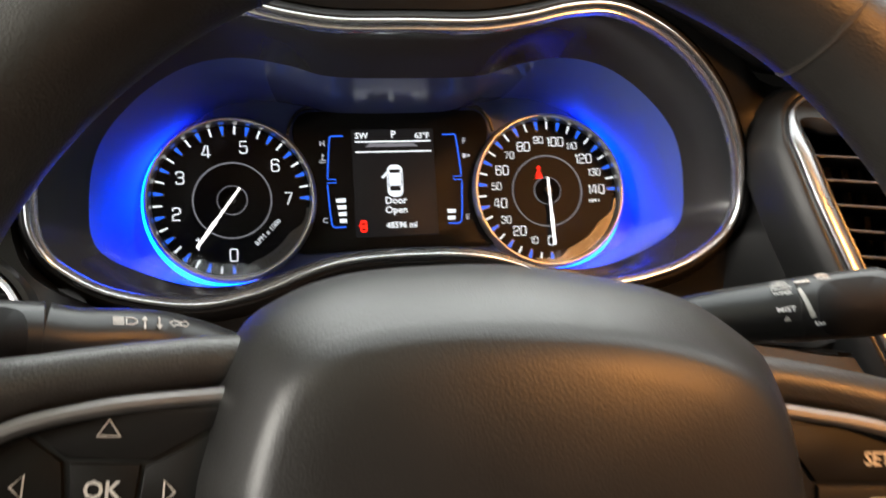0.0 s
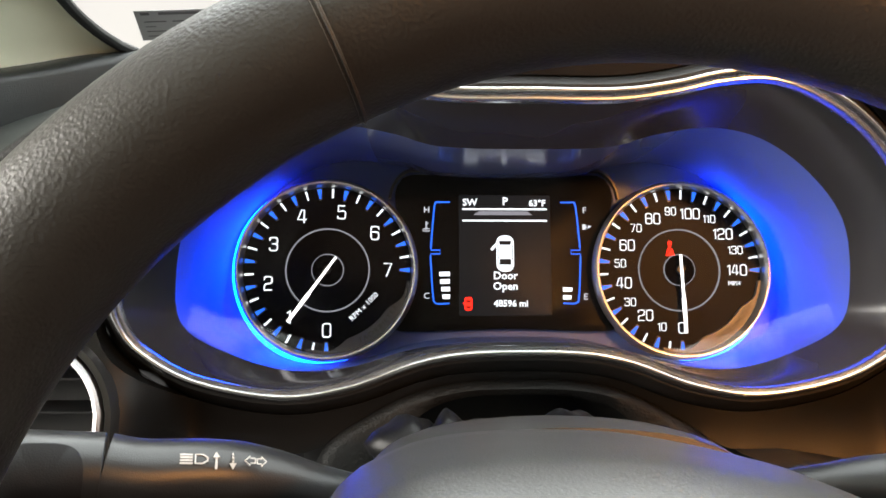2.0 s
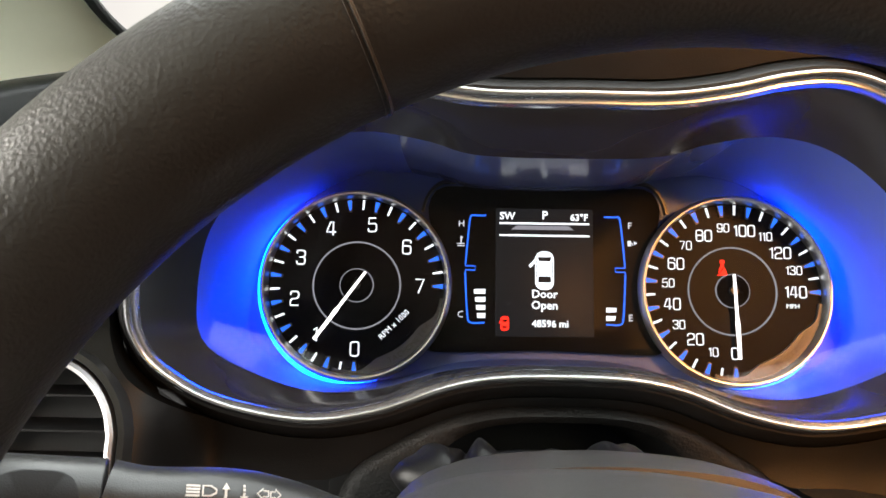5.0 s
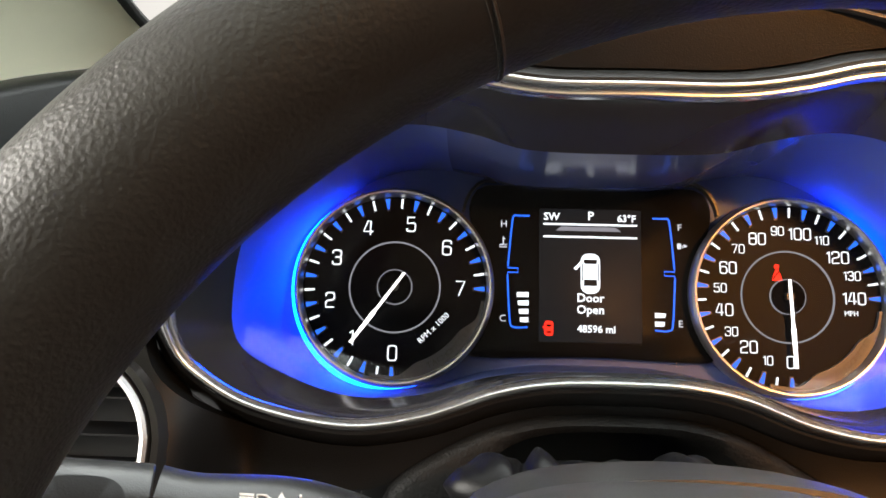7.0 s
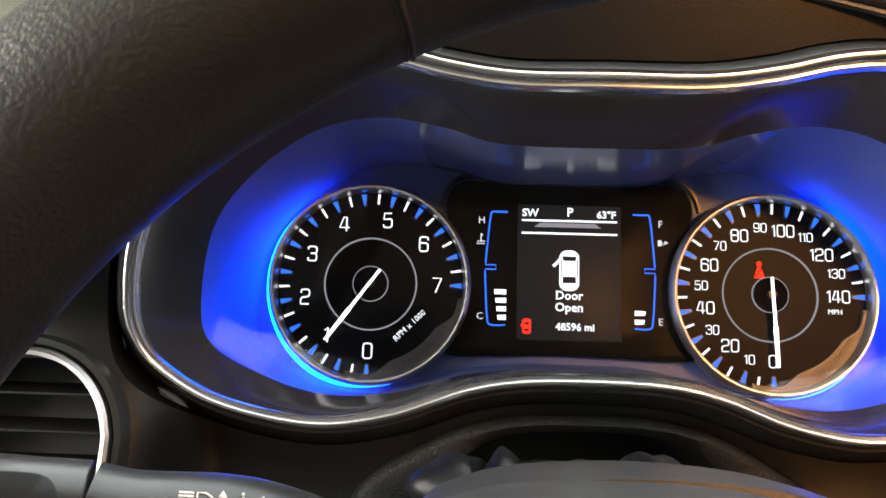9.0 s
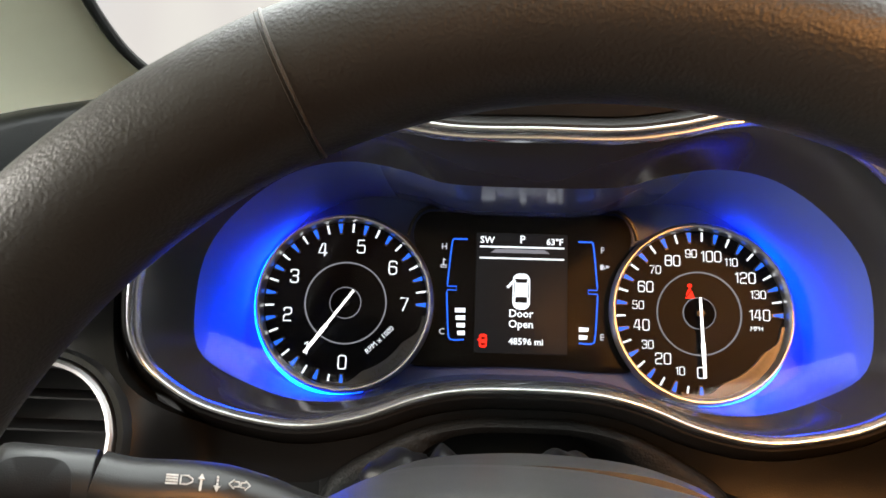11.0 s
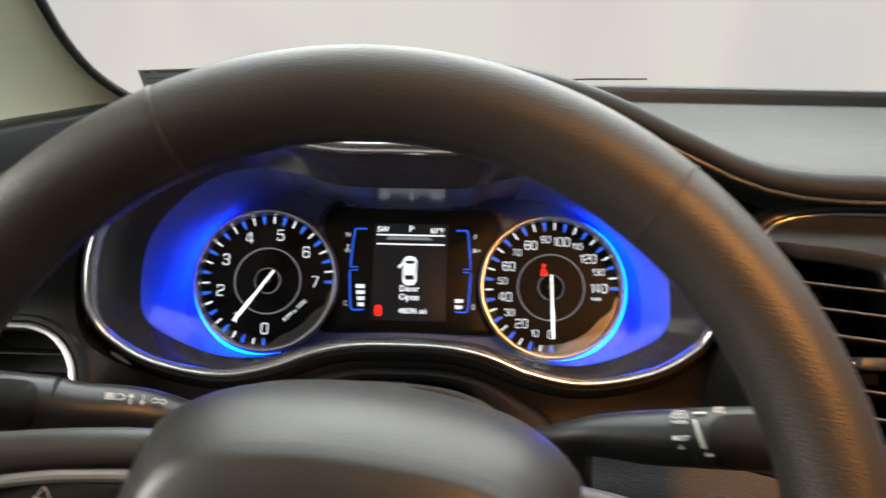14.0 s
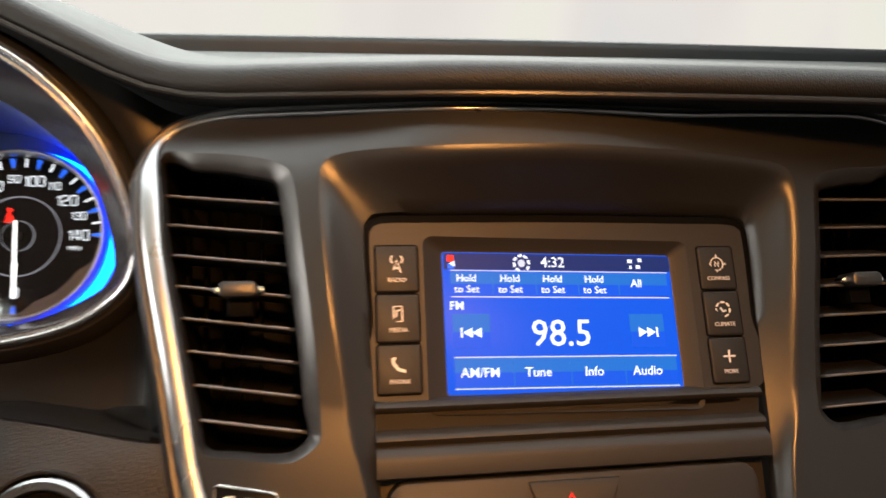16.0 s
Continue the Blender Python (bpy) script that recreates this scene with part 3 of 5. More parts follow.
for k in range(4):
    z = -.0038 - .0043 * k
    part("level_bar", poly([(-.0376 + .0006 * k, z - .0013), (-.0316, z - .0013), (-.0316, z + .0013), (-.0378 + .0006 * k, z + .0011)], .0004), M_INK, panel)
for k in range(2):
    z = -.0128 - .0044 * k
    part("level_bar", poly([(.0328, z - .0013), (.0380 - .0006 * k, z - .0011), (.0384 - .0006 * k, z + .0011), (.0328, z + .0013)], .0004), M_INK, panel)
for s, x, z in (("H", -.0448, .0328), ("C", -.0448, -.0164), ("F", .0462, .0328), ("E", .0458, -.0170)):
    words("mark", s, .0050, x, .0006, z, M_DIM2, panel)
ic = part("coolant_icon", stroke([(-.0450, .0262), (-.0450, .0222)], .0006, .0005), M_DIM2, panel)
for z in (.0218, .0206):
    part("wave", stroke([(-.0470 + .0008 * k, z + .0003 * (k % 2)) for k in range(6)], .0004, .0005), M_DIM2, ic)
part("thermometer_mark", stroke([(-.0450, .0252), (-.0438, .0252)], .0004, .0005), M_DIM2, ic)
ic = part("fuel_icon", plate(rrect(.0458, .0232, .0020, .0030, .0003), .0006, .0004, .0001), M_DIM2, panel)
part("fuel_arrow", poly([(.0482, .0224), (.0502, .0234), (.0482, .0244)], .0005), M_DIM2, ic)
part("fuel_hose", stroke([(.0468, .0236), (.0475, .0232), (.0475, .0222)], .0004, .0005), M_DIM2, ic)

# ---------------------------------------------------------------- steering wheel
WC, WR, Wr = Vector((0, -.2666, -.1251)), .1615, .0170
TURNED = 5.8
wheel = thing("steering_wheel", "black leather steering wheel turned slightly, with buttons on its spokes", "steering wheel", (0, 0, 0), DASH @ pose(*WC, 0, TURNED, 0))


def rim_loop(a, r=Wr, n=28):
    u = Vector((math.cos(a), 0, math.sin(a)))
    return [u * (WR + r * math.cos(b)) + Vector((0, r * 1.05 * math.sin(b), 0)) for b in np.linspace(0, 2 * math.pi, n, endpoint=False)]


rim = part("rim", loft([rim_loop(a) for a in np.linspace(0, 2 * math.pi, 181)]), M_LEATHER, wheel, "grained black leather rim")
for deg in (121.3, 55.8, -35, 215):
    a = radians(deg)
    part("seam", loft([rim_loop(a + d, Wr + g) for d, g in ((-.0085, -.0004), (-.0060, .0004), (-.0035, .0005), (-.0016, -.0002), (-.0008, -.0024), (.0008, -.0024), (.0016, -.0002), (.0024, .0003), (.0040, -.0004))]), M_SEAM, rim, "stitched seam across the leather")
HUB = [(0, .0580), (.030, .0557), (.050, .0520), (.064, .0460), (.076, .036), (.083, .014), (.087, -.010), (.080, -.045), (.045, -.070), (0, -.075)]
CREASE = [(0, .0383), (.025, .0372), (.044, .0335), (.056, .027), (.063, .015), (.066, -.006), (.062, -.035), (.036, -.056), (0, -.060)]
hub, crease = spline(mirrored(HUB), 96), spline(mirrored(CREASE), 96)


def between(k, y):
    return [(*(a * (1 - k) + b * k), y) for a, b in zip(hub, crease)]


ring3 = lambda k, y, g=1.0: [(p[0] * g, p[2], p[1] * g) for p in between(k, y)]
cover = part("hub_cover", loft([ring3(0, .076, .88), ring3(0, .074, .965), ring3(0, .0675, 1.005), ring3(0, .055, 1.015), ring3(0, .030, 1.006), ring3(0, .019, 1.0), ring3(.04, .013), ring3(.3, -.002), ring3(.65, -.0145), ring3(.85, -.0200), ring3(.96, -.0232), ring3(1, -.0248, .97), ring3(1, -.0258, .93), ring3(1, -.0275, .75), ring3(1, -.029, .45), ring3(1, -.0295, .12)], cap_a=True, cap_b=True),
             M_HUB, wheel, "smooth black airbag cover", sharp=60)
for sx in (-1, 1):
    sp = part("spoke", tube(spline([(sx * .060, .014, .0280), (sx * .085, .012, .0265), (sx * .115, .009, .0215), (sx * .140, .004, .0150), (sx * .158, .001, .004)], 14, False), [.0082] * 5 + [.0084, .0086, .0088, .009, .0098, .0105, .0118, .0135, .0150], flat=.85), M_SPOKE, wheel, "padded wheel spoke")
    part("trim", tube(spline([(sx * .069, .004, .0198), (sx * .085, .003, .0182), (sx * .105, .000, .0155), (sx * .125, -.002, .0100), (sx * .138, -.002, .0010), (sx * .143, .000, -.012)], 24, False), [.0022] * 24, n=10, flat=1.0, up=(0, 1, 0)), M_SATIN, sp, "satin silver trim strip")
    pad_loop = spline([(sx * .064, .0200), (sx * .085, .0178), (sx * .105, .0148), (sx * .124, .0090), (sx * .136, .000), (sx * .139, -.014), (sx * .125, -.030), (sx * .100, -.036), (sx * .064, -.036)], 60)
    pad = part("button_panel", plate(pad_loop, .014, .003, .002), M_PANEL, sp, "dark panel with control buttons")
    if sx < 0:
        cells = [[(-.121, .0095), (-.098, .0150), (-.0735, .0165), (-.0735, .0140), (-.0930, .0028), (-.1130, .0028)],
                 [(-.1120, .0018), (-.0955, .0018), (-.0965, -.0110), (-.1110, -.0110)],
                 [(-.0945, .0012), (-.0735, .0120), (-.0735, -.0110), (-.0955, -.0110)],
                 [(-.1345, .0000), (-.1225, .0080), (-.1140, .0020), (-.1125, -.0110), (-.1345, -.0120)],
                 [(-.128, -.0125), (-.074, -.0125), (-.078, -.029), (-.112, -.029)]]
    else:
        cells = [[(.0745, .0160), (.098, .0145), (.121, .0085), (.1130, -.0008), (.0880, -.0008)],
                 [(.0735, .0140), (.0870, -.0012), (.0870, -.0130), (.0735, -.0130)],
                 [(.0885, -.0018), (.1130, -.0018), (.1200, .0060), (.1330, -.0030), (.1330, -.0130), (.0885, -.0130)],
                 [(.074, -.0145), (.128, -.0145), (.112, -.029), (.078, -.029)]]
    for c in cells:
        part("button", plate(np.array(c), .004, .0016, .0006), M_BUTTON, pad)
    if sx < 0:
        part("arrow_mark", stroke([(-.1062, .0085), (-.1036, .0125), (-.1008, .0085)], .0006, .0013, closed=True), M_PRINT, pad)
        part("arrow_mark", stroke([(-.0895, -.0020), (-.0868, -.0048), (-.0895, -.0072)], .0006, .0013, closed=True), M_PRINT, pad)
        part("arrow_mark", stroke([(-.1220, -.0010), (-.1250, -.0040), (-.1222, -.0066)], .0006, .0013, closed=True), M_PRINT, pad)
        words("text", "OK", .0060, -.1040, .0014, -.0046, M_PRINT, pad, bold=.0001)
    else:
        words("text", "SET", .0056, .1075, .0014, .0058, M_PRINT, pad, bold=.0001)
        part("mark_bar", poly([(.105, -.0085), (.116, -.0085), (.116, -.0050), (.105, -.0050)], .0013), M_PRINT, pad)
part("spoke", tube([(0, .020, -.06), (0, .016, -.10), (0, .006, -.150)], [.020, .016, .014], up=(0, 1, 0)), M_HUB, wheel, "lower wheel spoke")

# ---------------------------------------------------------------- steering column
shroud = thing("steering_column", "black steering column cover with leather boot", "steering column", (0, -.1, -.12))
COVER = spline(mirrored([(0, 0), (.030, -.0018), (.047, -.0058), (.058, -.0120), (.066, -.0260), (.064, -.060), (.040, -.085), (0, -.090)]), 72)
cl = lambda k, y, top: [(x * k - .005, y, top + z * k) for x, z in COVER]
part("cover", loft([cl(.70, .02, -.088), cl(.76, -.06, -.086), cl(.86, -.118, -.079), cl(.93, -.129, -.0735), cl(.97, -.137, -.0695), cl(1.0, -.150, -.0674), cl(1.0, -.172, -.0666), cl(.97, -.186, -.0675), cl(.6, -.188, -.09)], cap_a=True, cap_b=True), M_HUB, shroud, "smooth grey-black upper cover")

# the boot is one soft sleeve across the column, pinched into folds
FOLDS = ((-.070, .001, -.108), (-.064, .0075, -.114), (-.057, .0105, -.118), (-.050, .0112, -.118), (-.0465, .0095, -.116), (-.0440, .0065, -.112), (-.0415, .0095, -.111), (-.0385, .0128, -.112), (-.0345, .0118, -.113), (-.0305, .0078, -.111), (-.026, .0090, -.118),
         (-.017, .0100, -.120), (-.008, .0092, -.119), (-.0015, .0075, -.116), (.0025, .0110, -.118), (.009, .0140, -.122), (.016, .0120, -.120), (.022, .0065, -.115), (.027, .001, -.110))
sleeve = []
for x, h, y in spline(FOLDS, 110, False):
    h = max(h, .0008)
    sleeve.append([(x + .0025 * math.cos(b) * math.sin(x * 260), y + .016 * math.cos(b) * (.5 + h * 38), -.0815 + h * math.sin(b) * (1 + .10 * math.sin(x * 420 + 2.2 * math.cos(b)))) for b in np.linspace(0, 2 * math.pi, 28, endpoint=False)])
part("boot", loft(sleeve, cap_a=True, cap_b=True), M_BOOT, shroud, "soft folded black leather boot", sharp=70)

# ---------------------------------------------------------------- control levers
def lever(name, label, sx, path, radii, tip, knob=None):
    ob = thing(name, label, "lever", path[0])
    p, r1 = spline(path, 24, False), radii[-1]
    u = np.linspace(0, 1, len(path))
    shaft = part("shaft", tube(p, list(np.interp(np.linspace(0, 1, 24), u, radii)), n=32), M_LEVER, ob)
    root_at, tip = Vector(path[-1]), Vector(tip)
    e = [root_at.lerp(tip, k) for k in (.006, .02, .45, .88, .96, 1.0)]
    end = part("end_cap", tube(e, [r1 * k for k in (.98, 1.01, 1.03, 1.05, 1.0, .90)], n=36), M_LEVER, ob, "grey-black end cap with a flat face")
    axis = (tip - root_at).normalized()
    f = Vector((0, -1, .02))
    f = (f - axis * f.dot(axis)).normalized()
    g = axis.cross(f) if axis.cross(f)[2] > 0 else f.cross(axis)
    half, mid = (tip - root_at).length * .40, root_at.lerp(tip, .57)

    def patch(k, lift):
        ring = []
        for t in np.linspace(0, 2 * math.pi, 48, endpoint=False):
            c, q = math.cos(t), math.sin(t)
            along, turn = half * k * math.copysign(abs(c) ** .62, c), 1.0 * k * math.copysign(abs(q) ** .75, q) - .10
            ring.append(mid + axis * along + (f * math.cos(turn) + g * math.sin(turn)) * r1 * (1.0 + lift))
        return ring
    part("end_face", loft([patch(1.0, -.02), patch(1.0, .055), patch(.96, .075), patch(.5, .075), patch(.05, .075)], cap_b=True), M_MATT, end, "dark inset face")
    if knob:
        d = (Vector(knob) - tip)
        loops = []
        for k, g in ((-.1, .80), (.1, .84), (.8, .84), (1.0, .72)):
            c, ring = tip + d * k, []
            side = d.cross(Vector((0, 0, 1))).normalized()
            up = side.cross(d).normalized()
            for i in range(72):
                a, q = 2 * math.pi * i / 72, r1 * g * (1.0 if i % 3 else .955)
                ring.append(c + (side * math.cos(a) + up * math.sin(a)) * q)
            loops.append(ring)
        part("end_knob", loft(loops, cap_a=True, cap_b=True), M_BLACK, ob, "ribbed black turning knob")
    return ob, shaft, end


SP = [Vector(p) for p in ((-.056, -.140, -.0980), (-.083, -.155, -.0915), (-.0985, -.163, -.0866), (-.116, -.172, -.0832), (-.135, -.1805, -.0824), (-.1450, -.184, -.0805))]
WP = [Vector(p) for p in ((.056, -.142, -.0980), (.083, -.160, -.0922), (.099, -.170, -.0886), (.1215, -.180, -.0878), (.1395, -.188, -.0868))]
signal, sshaft, send = lever("turn_signal_lever", "black turn signal lever with white printed symbols", -1, SP, (.0060, .0072, .0092, .0113, .0117, .0124), (-.1715, -.194, -.0785), (-.186, -.199, -.0778))
wiper, wshaft, wend = lever("wiper_lever", "black wiper lever with white printed symbols", 1, WP, (.0060, .0072, .0088, .0117, .0128), (.1715, -.203, -.0850))


def on_lever(parent, a, b, k, radius, face, shapes):
    """Print on a round lever between a and b: at the share k of the way, towards face."""
    a, b = Vector(a), Vector(b)
    u = (b - a).normalized()
    u = u if u[0] > 0 else -u
    n = Vector(face)
    n = (n - u * n.dot(u)).normalized()
    v = n.cross(u)
    at = a.lerp(b, k) + n * (radius + .0002)

    def wrap(bm):
        for w in bm.verts:
            x, d, y = w.co
            ang = y / radius
            w.co = at - n * radius + u * x + (n * math.cos(ang) + v * math.sin(ang)) * (radius + .0004 - d)
        return bm
    for kind, data in shapes:
        if kind == "text":
            s, size, dx, dy = data
            m = Matrix([[u[i], v[i], n[i], (at - n * radius + u * dx + (n * math.cos(dy / radius) + v * math.sin(dy / radius)) * (radius + .0005))[i]] for i in range(3)] + [[0, 0, 0, 1]])
            words("symbol", s, size, 0, 0, 0, M_MARK, parent, m=m, bold=.00005)
        else:
            part("symbol", wrap(stroke(data[0], data[1], 0, closed=data[2], th=.0004) if kind == "line" else poly(data, 0, .0004)), M_MARK, parent)


on_lever(sshaft, SP[3], SP[5], .05, .0114, (-.2, -1, .62), [
    ("line", ([(-.0095, .0012), (-.0058, .0012)], .0006, False)), ("line", ([(-.0095, .0003), (-.0058, .0003)], .0006, False)), ("line", ([(-.0095, -.0006), (-.0058, -.0006)], .0006, False)), ("line", ([(-.0095, -.0015), (-.0058, -.0015)], .0006, False)),
    ("line", ([(-.0050, -.0015), (-.0050, .0013), (-.0029, .0013), (-.0014, .0003), (-.0014, -.0006), (-.0029, -.0015)], .0005, True)),
    ("line", ([(.0012, -.0032), (.0012, .0006)], .0007, False)), ("poly", [(.0001, .0004), (.0023, .0004), (.0012, .0024)]),
    ("line", ([(.0062, .0020), (.0062, .0012)], .0006, False)), ("line", ([(.0062, .0008), (.0062, .0000)], .0006, False)), ("line", ([(.0062, -.0004), (.0062, -.0012)], .0006, False)), ("poly", [(.0051, -.0013), (.0073, -.0013), (.0062, -.0032)]),
    ("line", ([(.0098, -.0004), (.0115, .0011), (.0115, .0004), (.0130, .0004), (.0130, -.0012), (.0115, -.0012), (.0115, -.0019)], .0004, True)),
    ("line", ([(.0165, -.0006), (.0149, .0009), (.0149, .0002), (.0136, .0002), (.0136, -.0014), (.0149, -.0014), (.0149, -.0021)], .0004, True))])
on_lever(wshaft, WP[3], WP[4], .72, .0126, (.2, -1, .62), [
    ("line", ([(-.0034, .0040), (-.0026, .0062), (.0020, .0062), (.0028, .0040)], .0006, True)), ("line", ([(-.0010, .0036), (.0002, .0070)], .0005, False)), ("text", ("FRONT", .0024, 0, .0018)), ("text", ("WIPER", .0024, 0, -.0006)),
    ("text", ("MIST", .0034, .0002, -.0072)), ("poly", [(-.0011, -.0116), (.0013, -.0116), (.0001, -.0096)])])
on_lever(wend, WP[4], (.1715, -.203, -.0850), .06, .0134, (.2, -1, .62), [
    *[("poly", [(-.0020 + .0006 * k, .0002 - .0024 * k), (-.0006 + .0007 * k, .0004 - .0024 * k), (.0001 + .0007 * k, -.0020 - .0024 * k), (-.0014 + .0006 * k, -.0022 - .0024 * k)]) for k in range(5)], ("poly", [(-.0022, .0044), (.0032, .0046), (.0032, .0036), (-.0022, .0034)]),
    ("text", ("PULL", .0022, .0084, .0046)), ("line", ([(.0062, .0072), (.0072, .0086), (.0096, .0086), (.0106, .0072)], .0005, True)), ("text", ("LO", .0026, .0040, -.0142))])

# ---------------------------------------------------------------- centre stack
MID = .3865
deep = lambda x, z: -.133 + .08 * (x - .31) + .08 * (z + .06)


def front(x, z):
    """The panel's face: bulging over the radio, falling back towards the driver's side and the top."""
    k = .029 + .15 * z - .27 * (x - .212)
    back = .5 * (k + math.sqrt(k * k + .000016))
    return back + deep(x, z) - .0055 * (1 - (1 - min(max((.0265 - z) / .036, 0), 1)) ** 2) * (1 - ramp(-z, .02, .11)) - (.010 + .013 * min(max((z + .10) / .13, 0), 1)) * math.exp(-((x - .387) / .14) ** 2)


TRIM = [(.3866, .0217), (.3352, .0219), (.2877, .0256), (.2620, .0277), (.2369, .0289), (.2171, .0259), (.2082, .0193), (.2064, .0114), (.2087, -.0093), (.2125, -.0351), (.2208, -.0710), (.2284, -.1044), (.2356, -.1315), (.2524, -.1701), (.2680, -.2151)]
left = spline(TRIM, 120, False)
far_side = lambda x, z: (2 * MID + .004 - x + .006 * ramp(MID - x, .06, .15), z + .0015 * ramp(MID - x, .02, .11) * ramp(z, -.16, .0))
stack_loop = np.array([tuple(p) for p in left] + [far_side(x, z) for x, z in left[::-1][:-1]])
VENT = spline([(.2077, .0131), (.2252, .0120), (.2480, .0080), (.2631, .0021), (.2682, -.0082), (.2721, -.0383), (.2766, -.0733), (.2792, -.1084), (.2775, -.1148), (.2709, -.1197), (.2646, -.1209), (.2473, -.1188), (.2332, -.1161), (.2297, -.1044), (.2219, -.0710), (.2137, -.0352), (.2099, -.0094)], 140)
VENT_R = np.array([(2 * MID + .004 - x, z) for x, z in spline([(.2162, .0030), (.231, .0034), (.251, .0016), (.2647, -.0026), (.2693, -.0116), (.2726, -.0396), (.2767, -.0734), (.2792, -.1084), (.2775, -.1147), (.271, -.1196), (.2647, -.1208), (.2478, -.1185), (.2345, -.1155), (.2316, -.104), (.2256, -.072), (.2196, -.0392), (.2172, -.0164)], 140)])
RECESS = [(.3020, -.2151), (.2985, -.1550), (.2950, -.1300), (.2888, -.1070), (.2844, -.0739), (.2804, -.0391), (.2785, -.0072), (.2813, .0025), (.2874, .0050), (.2991, .0058), (.3351, .0057), (.3866, .0067)]
rec = spline(RECESS, 90, False)
rec_far = spline([(.302, -.215), (.2985, -.155), (.2950, -.130), (.2888, -.107), (.2844, -.074), (.2806, -.04), (.2790, -.010), (.2818, -.0008), (.2876, .0020), (.299, .0036), (.335, .0054), (MID, .0066)], 90, False)
rec_out = np.array([tuple(p) for p in rec] + [(2 * MID + .004 - x, z) for x, z in rec_far[::-1][1:]])
FLOOR = [(.306, -.215), (.3035, -.150), (.3015, -.128), (.2995, -.074), (.2975, -.034), (.2990, -.0235), (.305, -.0203), (.330, -.0197), (MID, -.0192)]
flo = spline(FLOOR, 90, False)
rec_in = np.array([tuple(p) for p in flo] + [(2 * MID + .003 - x, z) for x, z in flo[::-1][1:]])
stack = thing("center_stack", "dark satin center stack panel with silver edge", "dashboard panel", (MID, -.13, -.06))
order = [tuple(p) for p in left[::-1]] + [far_side(x, z) for x, z in left[1:]] + [tuple(p) for p in rec_out[::-1]]
true_normals(part("bezel", sheet(order, [VENT, VENT_R], front, .0038), M_PANEL, stack, "satin black panel round the radio and vents"), front)
part("recess_wall", loft([[(x, front(x, z), z) for x, z in rec_out]] +
                         [[(x, front(*a) * (1 - e) + deep(*b) * e, z) for a, b, (x, z) in zip(rec_out, rec_in, rec_out * (1 - k) + rec_in * k)] for k, e in ((.05, .004), (.11, .02), (.18, .06), (.26, .14), (.34, .25), (.50, .46), (.75, .76), (.97, .98))] + [[(x, deep(x, z) + .003, z) for x, z in rec_in]], closed=False), M_PANEL, stack, "sloping wall of the radio recess", sharp=50)
trim_w = lambda z: .0028 + .0052 * ramp(.0225 - z, 0, .022)


def trim_loop(share, fwd, extra=0.0):
    """The stack's outline moved outwards by a share of the strip's width, which is narrow along the top."""
    far = offset(stack_loop, 1.0) - stack_loop
    return [(x + n[0] * (share * trim_w(z) + extra), front(x, z) + fwd, z + n[1] * (share * trim_w(z) + extra)) for (x, z), n in zip(stack_loop, far)]


bead = lambda z, a: -min(.5 * trim_w(z), .0019) * math.sin(a) + .0006


def strip_loop(a):
    """One line along the edge strip, at the angle a round its rounded face."""
    return [(x, y + bead(q[1], a), z) for (x, y, z), q in zip(trim_loop(.5 - .5 * math.cos(a), 0.0), stack_loop)]


part("chrome_trim", loft([trim_loop(0, .004)] + [strip_loop(a) for a in np.linspace(0, math.pi, 11)] + [trim_loop(1.0, .0035), trim_loop(0, .004)]), M_STRIP, stack, "satin silver edge strip")
part("side_wall", loft([trim_loop(1.0, f, e) for e, f in ((-.0003, .002), (.0006, .0034), (.0014, .0036), (.0030, .0030), (.0046, .0046), (.0070, .0100), (.0090, .0180), (.0104, .036))]), M_BLACK, stack, "black flank")


